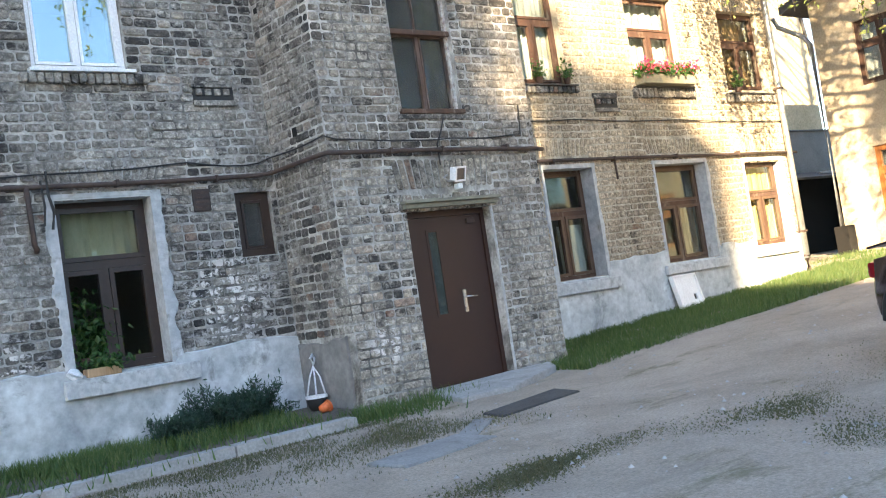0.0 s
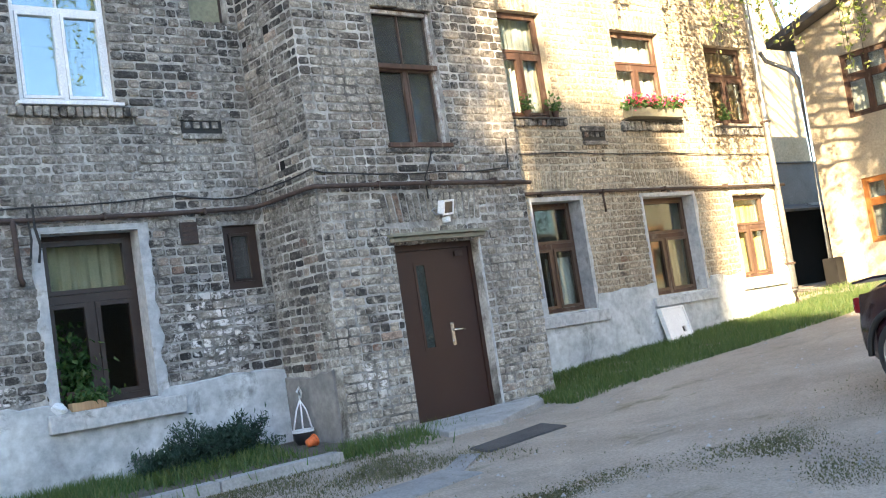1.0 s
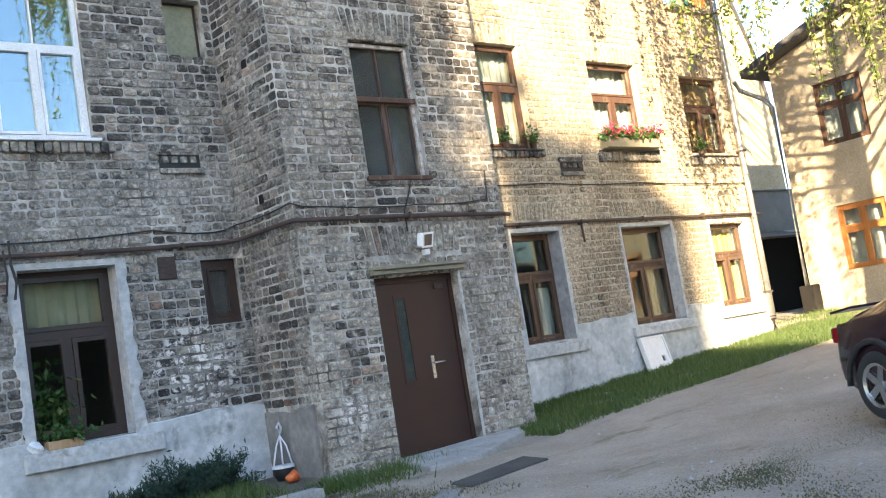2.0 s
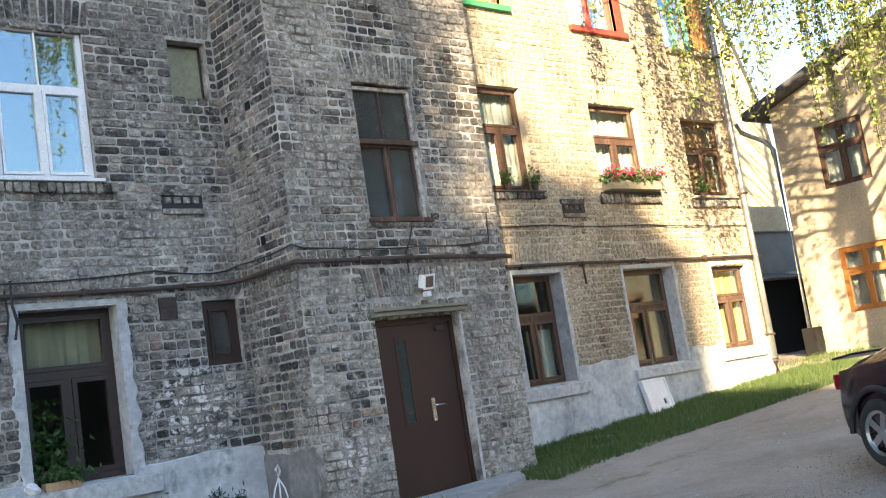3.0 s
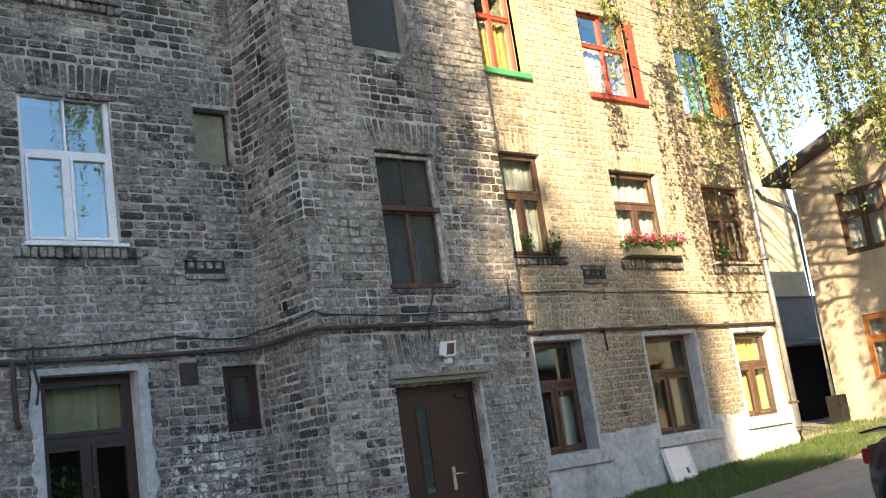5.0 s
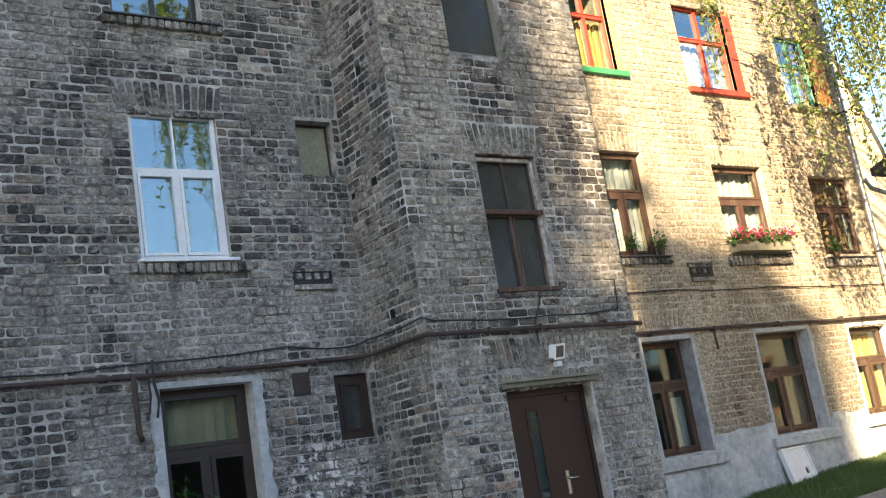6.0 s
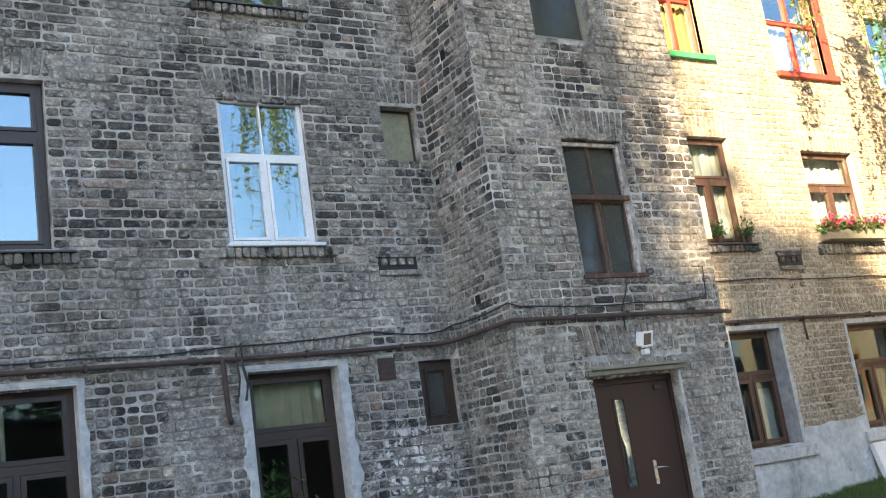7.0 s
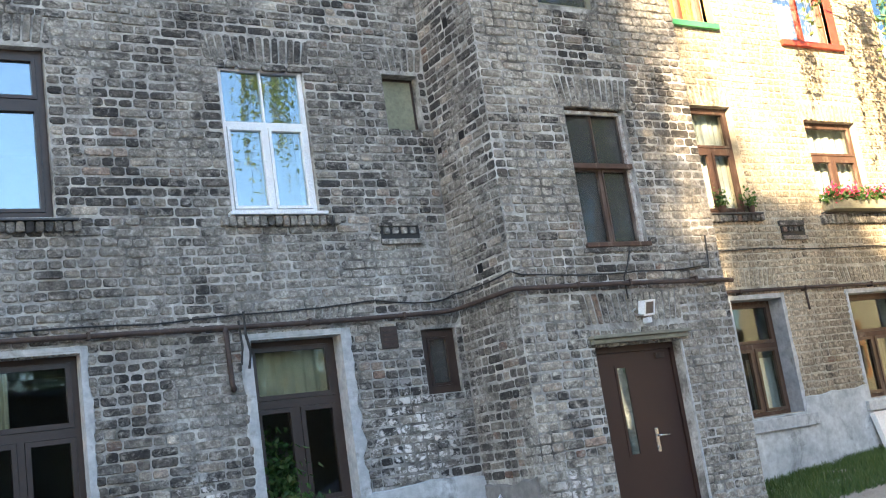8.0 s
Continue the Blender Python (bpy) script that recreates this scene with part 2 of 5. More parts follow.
M_PLANT = leaf_material("pot_plant_leaf", (0.025, 0.07, 0.015), (0.05, 0.12, 0.03), (0.12, 0.16, 0.05))
M_PINK = leaf_material("pink_petals", (0.55, 0.03, 0.12), (0.72, 0.06, 0.20), (0.80, 0.25, 0.38))


def glass_material(name="window_glass", dust=0.0, extra=0.24):
    """Window glass: clear, mirroring the sky more towards grazing sight, with slightly wavy panes."""
    m, n, l, b = graph(name)
    clear = n.new("ShaderNodeBsdfTransparent")
    clear.inputs["Color"].default_value = (0.80, 0.84, 0.82, 1)
    gloss = n.new("ShaderNodeBsdfGlossy")
    gloss.inputs["Roughness"].default_value = 0.015
    gloss.inputs["Color"].default_value = (0.80, 0.92, 1.0, 1)
    fr = n.new("ShaderNodeLayerWeight")
    fr.inputs["Blend"].default_value = 0.5
    steep = n.new("ShaderNodeMath")
    steep.operation = "POWER"
    steep.inputs[1].default_value = 3.5
    l.new(fr.outputs["Facing"], steep.inputs[0])
    bump = n.new("ShaderNodeBump")
    bump.inputs["Strength"].default_value, bump.inputs["Distance"].default_value = 0.05, 0.02
    l.new(noise_out(n, l, 2.5, 1, 0.4), bump.inputs["Height"])
    l.new(bump.outputs["Normal"], gloss.inputs["Normal"])
    mx = n.new("ShaderNodeMixShader")
    lift = n.new("ShaderNodeMath")
    lift.operation = "MULTIPLY_ADD"
    lift.inputs[1].default_value, lift.inputs[2].default_value = 1 - extra, extra
    l.new(steep.outputs["Value"], lift.inputs[0])
    l.new(lift.outputs["Value"], mx.inputs["Fac"])
    l.new(clear.outputs["BSDF"], mx.inputs[1])
    l.new(gloss.outputs["BSDF"], mx.inputs[2])
    out = mx.outputs["Shader"]
    if dust:
        film = n.new("ShaderNodeBsdfDiffuse")
        film.inputs["Color"].default_value = (0.09, 0.09, 0.085, 1)
        veil = n.new("ShaderNodeMixShader")
        l.new(ramp(n, l, noise_out(n, l, 3.0, 5, 0.7), [(0.3, (dust * 0.7,) * 3), (0.7, (dust,) * 3)]), veil.inputs["Fac"])
        l.new(out, veil.inputs[1])
        l.new(film.outputs["BSDF"], veil.inputs[2])
        out = veil.outputs["Shader"]
    l.new(out, n["Material Output"].inputs["Surface"])
    return m


M_GLASS = glass_material()
M_PLAIN = glass_material("plain_glass", 0.0, 0.035)
M_DUSTY = glass_material("dusty_glass", 0.6, 0.06)


def ground_z(x, y):
    """The yard rises gently along the facade, and a little towards it."""
    if x > 12:
        along = 0.77 + 0.02 * (x - 12)
    elif x > 2:
        along = 0.14 + 0.063 * (x - 2)
    else:
        along = 0.14 + 0.02 * (x - 2)
    return along + 0.03 * (max(y, -25) + 1.14) if y < 2 else along + 0.09


# ---- building helpers ----
def finish(name, bm, material, smooth=False):
    me = bpy.data.meshes.new(name)
    bmesh.ops.recalc_face_normals(bm, faces=bm.faces)
    bm.to_mesh(me)
    bm.free()
    if smooth:
        for p in me.polygons:
            p.use_smooth = True
    me.materials.append(material)
    return new(name, me)


def part(name, bm, material, parent, label="", smooth=False):
    ob = finish(name, bm, material, smooth)
    ob.parent = parent
    if label:
        ob["label"] = label
    return ob


def thing(name, label, category, group="", kind="", at=(0, 0, 0)):
    ob = new(name)
    ob.location = at
    ob.empty_display_size = 0.1
    return tagged(ob, label, category, group, kind)


def box(bm, x0, x1, y0, y1, z0, z1, bevel=0.0, m=None):
    r = bmesh.ops.create_cube(bm, size=1.0, matrix=Matrix.Translation(((x0 + x1) / 2, (y0 + y1) / 2, (z0 + z1) / 2)) @ Matrix.Diagonal((abs(x1 - x0), abs(y1 - y0), abs(z1 - z0), 1)))
    vs = r["verts"]
    if bevel:
        es = list({e for v in vs for e in v.link_edges})
        vs = list({v for f in bmesh.ops.bevel(bm, geom=es, offset=bevel, segments=2, affect="EDGES", profile=0.6)["faces"] for v in f.verts} | {v for v in vs if v.is_valid})
    if m is not None:
        bmesh.ops.transform(bm, matrix=m, verts=vs)
    return vs


def boxed(*args, **kw):
    bm = bmesh.new()
    box(bm, *args, **kw)
    return bm


def tube(bm, pts, r, n=8):
    rings = []
    pts = [Vector(p) for p in pts]
    for i, p in enumerate(pts):
        d = (pts[min(i + 1, len(pts) - 1)] - pts[max(i - 1, 0)]).normalized()
        q = d.to_track_quat("Z", "Y")
        rr = r[i] if isinstance(r, (list, tuple)) else r
        rings.append([bm.verts.new(p + q @ Vector((rr * math.cos(2 * math.pi * k / n), rr * math.sin(2 * math.pi * k / n), 0))) for k in range(n)])
    for a, b in zip(rings, rings[1:]):
        for k in range(n):
            bm.faces.new((a[k], a[(k + 1) % n], b[(k + 1) % n], b[k]))
    bm.faces.new(rings[0][::-1])
    bm.faces.new(rings[-1])


def tubed(pts, r, n=8):
    bm = bmesh.new()
    tube(bm, pts, r, n)
    return bm


def raw(name, verts, faces, material, parent=None, label="", kind=""):
    me = bpy.data.meshes.new(name)
    me.from_pydata(verts, [], faces)
    me.materials.append(material)
    ob = new(name, me)
    if parent:
        ob.parent = parent
    return tagged(ob, label, "", "", kind)


def pierced(bm, u0, u1, w0, w1, holes, d0, d1, m):
    """A slab from d0 to d1 with holes (u0, u1, w0, w1) right through it, placed by m."""
    us = sorted({u0, u1, *[v for h in holes for v in h[:2] if u0 < v < u1]})
    ws = sorted({w0, w1, *[v for h in holes for v in h[2:4] if w0 < v < w1]})
    for a, b in zip(us, us[1:]):
        for c, d in zip(ws, ws[1:]):
            cu, cw = (a + b) / 2, (c + d) / 2
            if not any(h[0] < cu < h[1] and h[2] < cw < h[3] for h in holes):
                box(bm, a, b, d0, d1, c, d, m=m)
    bmesh.ops.remove_doubles(bm, verts=bm.verts, dist=0.0005)


# walls as frames: u along the wall, depth into it, w up
LEFT = Matrix.Identity(4)
BAY_X0, BAY_X1, BAY_Y = 0.15, 3.15, -1.14
FRONT = pose(0, BAY_Y, 0)
SIDE = pose(BAY_X0, 0, 0, 0, 0, -90)          # u runs from the wing (0) out to the corner (1.14)
TOP = 10.6

HOLES_LEFT = [(-5.10, -4.09, 3.96, 5.66), (-2.37, -1.40, 3.99, 5.62), (-0.42, 0.05, 4.93, 5.63), (-5.05, -3.96, 0.98, 2.68), (-2.35, -1.335, 0.95, 2.68), (-0.38, 0.06, 1.94, 2.65), (-2.43, -1.42, 6.72, 8.35), (-5.1, -4.09, 6.72, 8.35)]
HOLES_SIDE = [(0.51, 0.64, 4.63, 4.76), (0.48, 0.60, 3.14, 3.25), (0.53, 0.65, 5.98, 6.10), (0.03, 0.13, 4.62, 4.73)]
HOLES_FRONT = [(1.05, 2.26, 0.0, 2.17), (1.20, 2.07, 3.27, 4.90), (1.10, 1.96, 6.12, 7.75)]
HOLES_RIGHT = [(4.33, 5.33, 1.17, 2.74), (6.69, 7.95, 1.21, 2.73), (8.97, 10.02, 1.28, 2.70), (4.20, 5.12, 3.94, 5.49), (6.60, 7.76, 3.98, 5.36), (8.92, 10.05, 3.90, 5.25), (4.16, 5.02, 6.74, 8.2), (6.50, 7.66, 6.62, 8.05), (8.90, 9.74, 6.50, 7.78)]


# ---- the house: wall cores ----
def wall_core(name, u0, u1, w0, w1, holes, m, label, thick=0.45, mortar=None):
    bm = bmesh.new()
    pierced(bm, u0, u1, w0, w1, holes, 0.004, thick, m)
    ob = finish(name, bm, mortar or M_MORTAR)
    return tagged(ob, label, "wall", "", "structure")


wall_left = wall_core("wall_west", -9.0, BAY_X0, -0.6, TOP, HOLES_LEFT, LEFT, "sooty old brick house wall with patched mortar")
wall_front = wall_core("wall_stair_tower", BAY_X0 + 0.008, BAY_X1 - 0.01, -0.5, TOP, HOLES_FRONT, FRONT, "projecting brick stair tower wall with the house door", 0.40)
wall_side = wall_core("wall_stair_tower_side", -0.02, 1.126, -0.5, TOP, HOLES_SIDE, SIDE, "narrow brick side of the stair tower", 0.38)
wall_right = wall_core("wall_east", BAY_X1, 10.30, -0.3, TOP - 0.3, HOLES_RIGHT, LEFT, "old brick house wall partly in sun, sunlight's yellow put into its colour", 0.45, M_MORTAR_SUNTINT)
tower_flank = tagged(finish("wall_stair_tower_flank", boxed(BAY_X1 - 0.4, BAY_X1, BAY_Y + 0.41, -0.001, -0.4, TOP), M_MORTAR), "hidden brick flank of the stair tower", "wall", "", "structure")
house_end = tagged(finish("wall_gable_end", boxed(9.9, 10.29, 0.46, 9.0, -0.3, TOP - 0.3), M_MORTAR), "plain end wall of the house", "wall", "", "structure")
house_back = tagged(finish("wall_back", boxed(-9.0, 9.89, 3.6, 4.0, -0.3, TOP - 0.3), M_ROOM), "plain wall behind the front rooms", "wall", "", "structure")
house_west = tagged(finish("wall_far_west", boxed(-9.4, -9.01, 0.0, 4.0, -0.6, TOP), M_MORTAR), "plain west end of the house", "wall", "", "structure")
for k, z in enumerate((0.45, 3.1, 5.95)):
    tagged(finish("storey_floor", boxed(-9.0, 9.89, 0.46, 3.59, z - 0.2, z), M_ROOM), "plain floor slab inside the house", "floor", "", "structure")
roof = tagged(finish("roof", boxed(-9.4, 10.6, -0.35, 9.0, TOP + 0.01, TOP + 0.2), M_ROOF), "dark tarred roof of the house", "roof", "", "structure")
tagged(finish("roof_stair_tower", boxed(BAY_X0 - 0.2, BAY_X1 + 0.2, BAY_Y - 0.3, -0.36, TOP + 0.01, TOP + 0.2), M_ROOF), "dark tarred roof over the stair tower", "roof", "", "structure")
for k, x in enumerate((-6.2, -3.2, 0.12, 3.5, 5.9, 8.4)):
    tagged(finish("partition", boxed(x - 0.05, x + 0.05, 0.46, 3.59, 0.45, TOP - 0.4), M_ROOM), "plain partition between rooms", "wall", "", "structure")

# ---- ground ----
GX = [-60, -40, -25, -15, -10] + [v * 0.5 for v in range(-16, 37)] + [20, 24, 30, 40, 60, 90]
GY = [-90, -60, -40, -30, -25, -20, -16, -13] + [v * 0.5 for v in range(-24, 9)] + [6, 9, 14, 22, 40, 60]
gv, gf = [], []
for y in GY:
    for x in GX:
        gv.append((x, y, ground_z(x, y) + 0.025 * noise.noise((x * 0.7, y * 0.7, 3.0)) + (0.012 * noise.noise((x * 2.6, y * 2.6, 7.0)))))
for j in range(len(GY) - 1):
    for i in range(len(GX) - 1):
        a = j * len(GX) + i
        gf.append((a, a + 1, a + 1 + len(GX), a + len(GX)))


def ground_material():
    """Trodden sandy yard with gravel, darker damp tracks and thin turf."""
    m, n, l, b = graph("sandy_yard")
    sand = ramp(n, l, noise_out(n, l, 0.8, 7, 0.65), [(0.3, (0.27, 0.226, 0.182)), (0.7, (0.42, 0.357, 0.29))])
    pebble = ramp(n, l, noise_out(n, l, 45, 5, 0.75), [(0.28, (0.55, 0.55, 0.55)), (0.72, (1.3, 1.3, 1.3))])
    col = mixed(n, l, 1.0, sand, pebble, "MULTIPLY")
    damp = ramp(n, l, noise_out(n, l, 0.9, 6, 0.7, (0.7, 1.5, 1), 0.4), [(0.55, (0, 0, 0)), (0.68, (0.55, 0.55, 0.55))])
    col = mixed(n, l, damp, col, (0.19, 0.165, 0.135))
    turf = ramp(n, l, noise_out(n, l, 0.7, 8, 0.75, (0.6, 1.3, 1)), [(0.58, (0, 0, 0)), (0.66, (0.7, 0.7, 0.7))])
    col = mixed(n, l, turf, col, (0.12, 0.115, 0.06))
    l.new(col, b.inputs["Base Color"])
    b.inputs["Roughness"].default_value = 0.97
    bumped(n, l, b, mixed(n, l, 0.5, noise_out(n, l, 40, 6, 0.75), noise_out(n, l, 7, 5, 0.7)), 0.8, 0.03)
    return m


ground = raw("ground", gv, gf, ground_material(), None, "trodden sandy yard with gravel and thin turf", "structure")
for p in ground.data.polygons:
    p.use_smooth = True

# ---- yard: kerb, step, slabs ----
rng = random.Random(7)


def slab(name, pts, h, material, label, category, kind="", lift=0.02):
    """A low slab whose plan is a polygon that follows the ground, with softened upper edges."""
    bm = bmesh.new()
    cx, cy = sum(p[0] for p in pts) / len(pts), sum(p[1] for p in pts) / len(pts)
    low = [bm.verts.new((x, y, ground_z(x, y) - 0.12)) for x, y in pts]
    mid = [bm.verts.new((x, y, ground_z(x, y) + h - 0.012)) for x, y in pts]
    top = [bm.verts.new((x + (cx - x) * 0.012 / max(0.05, math.hypot(cx - x, cy - y)), y + (cy - y) * 0.012 / max(0.05, math.hypot(cx - x, cy - y)), ground_z(x, y) + h)) for x, y in pts]
    k = len(pts)
    for a, b in ((low, mid), (mid, top)):
        for i in range(k):
            bm.faces.new((a[i], a[(i + 1) % k], b[(i + 1) % k], b[i]))
    bm.faces.new(top)
    return tagged(finish(name, bm, material), label, category, "", kind)


def kerb_y(x):
    """The kerb runs out from the wall towards the stair tower's corner."""
    return -1.36 - 0.055 * (x + 7.4)


for x0, x1 in ((-7.4, -5.35), (-5.33, -3.3), (-3.28, -1.62), (-1.6, -0.36)):
    slab("kerb", [(x0, kerb_y(x0)), (x1, kerb_y(x1)), (x1, kerb_y(x1) + 0.16), (x0, kerb_y(x0) + 0.16)], 0.10, M_CONCRETE, "pale worn concrete kerb along the planting bed", "kerb", "structure")
BED = 0.07
slab("planting_bed", [(-7.4, kerb_y(-7.4) + 0.165), (-0.36, kerb_y(-0.36) + 0.165), (0.13, -1.16), (0.13, -0.02), (-7.4, -0.02)], BED, surf("bed_soil", (0.07, 0.06, 0.045), (0.15, 0.125, 0.10), 6, 0.95, 0.8, 0.02, 40), "dark soil of the narrow planting bed", "soil", "structure")
slab("doorstep", [(0.86, -1.66), (0.72, -2.02), (1.42, -2.06), (2.55, -1.52), (2.75, -1.22), (2.45, -1.08), (0.98, -1.08)], 0.07, M_CONCRETE, "worn concrete doorstep before the brown door", "step")
slab("door_mat", [(0.30, -2.81), (0.24, -3.16), (1.40, -2.98), (1.50, -2.54)], 0.02, M_ASPHALT, "black rubber mat lying before the doorstep", "mat")
slab("paving_slab", [(-1.51, -3.55), (-1.46, -4.0), (-0.47, -3.87), (-0.49, -3.39)], 0.022, M_PAVER, "grey concrete paving slab sunk in the yard", "slab")
slab("paving_slab", [(-0.46, -3.37), (-0.44, -3.60), (0.16, -3.12), (0.10, -2.92)], 0.012, M_PAVER, "grey concrete paving slab sunk in the yard", "slab")


# ---- plaster on the walls ----
def plaster_band(name, m, u0, u1, w0, top, holes, material, parent, label, proud=0.03):
    us = sorted({u0, u1, *[v for h in holes for e in h[:2] for v in (e - 0.004, e) if u0 < v < u1], *[u0 + (u1 - u0) * k / int((u1 - u0) / 0.11) for k in range(1, int((u1 - u0) / 0.11))]})
    bm = bmesh.new()
    rows = []
    for u in us:
        t = top + 0.07 * noise.noise((u * 1.1, 4.0, top)) + 0.05 * noise.noise((u * 4.7, 1.0, top))
        for h in holes:
            if h[0] - 0.001 <= u <= h[1] + 0.001:
                t = min(t, h[2] - 0.002)
        rows.append([bm.verts.new(m @ Vector((u, d, w))) for d, w in ((-proud, w0), (-proud - 0.006 * noise.noise((u * 3, 0, 9)), (w0 + t) / 2), (-proud, t - 0.02), (0.02, t))])
    for a, b in zip(rows, rows[1:]):
        for k in range(3):
            bm.faces.new((a[k], b[k], b[k + 1], a[k + 1]))
    for r in (rows[0], rows[-1]):
        bm.faces.new(r)
    return part(name, bm, material, parent, label)


plaster_band("plinth", LEFT, -9.0, BAY_X0 - 0.002, -0.4, 1.03, HOLES_LEFT, M_PLASTER, wall_left, "pale grey cement plinth with stains")
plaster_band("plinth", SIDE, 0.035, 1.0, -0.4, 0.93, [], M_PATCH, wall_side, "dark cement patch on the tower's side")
plaster_band("plinth", LEFT, BAY_X1 + 0.002, 10.29, -0.2, 1.40, HOLES_RIGHT, M_PLASTER, wall_right, "pale grey cement plinth with stains")


# ---- bricks ----
COURSE, LONG, SHORT, JOINT = 0.101, 0.275, 0.143, 0.014
# eight-sided rings: the front face, its worn edge, the back
BRICK_FACES = [tuple(range(8))] + [(k, k + 8, (k + 1) % 8 + 8, (k + 1) % 8) for k in range(8)] + [(k + 8, k + 16, (k + 1) % 8 + 16, (k + 1) % 8 + 8) for k in range(8)]


def brick_verts(u0, u1, w0, w1, proud, r, b=0.008):
    """Worn brick with rounded corners, a little uneven all round."""
    j = lambda s: (r.random() - 0.5) * s
    e = []
    for u, w, du, dw in ((u0, w0, 1, 1), (u1, w0, -1, 1), (u1, w1, -1, -1), (u0, w1, 1, -1)):
        cu, cw = du * r.uniform(0.010, 0.028), dw * r.uniform(0.008, 0.022)
        pair = [(u + j(.006), w + cw), (u + cu, w + j(.006))]
        e += pair if (du * dw > 0) else pair[::-1]
    mu, mw = (u0 + u1) / 2, (w0 + w1) / 2
    inner = [(u + b * (1 if u < mu else -1) + j(.006), -proud + j(.008), w + b * (1 if w < mw else -1) + j(.006)) for u, w in e]
    return inner + [(u, -proud + b, w) for u, w in e] + [(u, 0.03, w) for u, w in e]


_r = random.Random(3)
BRICK_MESHES = []
for _ in range(12):
    me = bpy.data.meshes.new("brick")
    long = LONG if _ % 2 else SHORT
    vs = brick_verts(-long / 2, long / 2, -COURSE / 2, COURSE / 2, 0.0, _r)
    me.from_pydata([(a / long, b, c / COURSE) for a, b, c in vs], [], BRICK_FACES)
    me.materials.append(M_BRICK_ONE)
    BRICK_MESHES.append(me)
LOOKS = {"sooty": (BRICK_MESHES, M_BRICK)}
for look_name, one, many in (("limed", M_LIMED_ONE, M_LIMED), ("suntinted", M_SUNTINT_ONE, M_SUNTINT)):
    kinds = []
    for me in BRICK_MESHES:
        me = me.copy()
        me.materials.clear()
        me.materials.append(one)
        kinds.append(me)
    LOOKS[look_name] = (kinds, many)


BEDS = [-0.05]
while BEDS[-1] < TOP:
    BEDS.append(BEDS[-1] + COURSE + rng.uniform(-0.004, 0.004))


def free_spans(u0, u1, wa, wb, holes):
    spans = [(u0, u1)]
    mid = (wa + wb) / 2
    for h in holes:
        if h[2] < mid < h[3]:
            nxt = []
            for a, b in spans:
                if h[1] <= a or h[0] >= b:
                    nxt.append((a, b))
                else:
                    if h[0] - a > 0.03:
                        nxt.append((a, h[0]))
                    if b - h[1] > 0.03:
                        nxt.append((h[1], b))
            spans = nxt
    return spans


def lay(wall, m, u0, u1, w0, w1, holes, arches, single, seed, finish_of="sooty"):
    """Courses of headers and stretchers round the holes; those inside the stretch 'single' are objects of their own."""
    r = random.Random(seed)
    verts, faces, count = [], [], 0
    pieces = []
    blocked = holes + [(a - 0.01, b + 0.01, c, d) for a, b, c, d in arches]
    for row, w in enumerate(BEDS[:-1]):
        course = BEDS[row + 1] - w
        if w < w0 - 0.02 or w + course > w1:
            continue
        for a, b in free_spans(u0, u1, w, w + course, blocked):
            u = a
            step = SHORT if row % 2 else LONG
            first = True
            while u < b - 0.035:
                size = step if r.random() < (0.82 if row % 2 else 0.44) else (LONG if step == SHORT else SHORT)
                if first and row % 2 == 0 and (row // 2) % 2:
                    size = SHORT
                first = False
                size += r.uniform(-0.022, 0.018)
                e = min(b, u + size)
                if b - e < 0.05:
                    e = b
                pieces.append((u + JOINT / 2, e - JOINT / 2, w + JOINT / 2, w + course - JOINT / 2))
                u = e
    for a, b, c, d in arches:
        k = max(3, round((b - a) / 0.085))
        for i in range(k):
            lean = ((i + 0.5) / k - 0.5) * 0.12
            p, q = a + (b - a) * i / k + 0.008, a + (b - a) * (i + 1) / k - 0.008
            base = len(verts)
            vs = brick_verts(p, q, c + 0.005, d - 0.006 + r.uniform(-0.012, 0.008), r.uniform(0.002, 0.012), r)
            verts.extend(m @ Vector((x + lean * (z - c) / (d - c), y, z)) for x, y, z in vs)
            faces.extend(tuple(base + v for v in f) for f in BRICK_FACES)
    for p, q, c, d in pieces:
        if r.random() < 0.004 and q - p > 0.2:
            continue
        c += r.uniform(-0.004, 0.008)
        d += r.uniform(-0.009, 0.004)
        sag = 0.020 * noise.noise((p * 0.9, c * 0.9, seed)) + 0.008 * noise.noise((p * 3.1, c * 3.1, seed))
        c, d = c + sag, d + sag
        proud = r.uniform(-0.002, 0.012) + 0.012 * max(0, noise.noise((p * 0.6, c * 0.6, seed + 5.0)))
        if finish_of == "suntinted":
            proud = 0.003 + 0.35 * proud
        if count < 300 and single[0] < p and q < single[1] and single[2] < c and d < single[3]:
            count += 1
            ob = new("brick", LOOKS[finish_of][0][2 * r.randrange(6) + (1 if q - p > 0.19 else 0)])
            ob.parent = wall
            ob.matrix_basis = m @ Matrix.Translation(((p + q) / 2, -proud, (c + d) / 2)) @ Matrix.Rotation(r.uniform(-0.012, 0.012), 4, "Y") @ Matrix.Diagonal(((q - p), 1, (d - c), 1))
        else:
            base = len(verts)
            verts.extend(m @ Vector(v) for v in brick_verts(p, q, c, d, proud, r))
            faces.extend(tuple(base + v for v in f) for f in BRICK_FACES)
    raw("brickwork", verts, faces, LOOKS[finish_of][1], wall, "", "stuff")


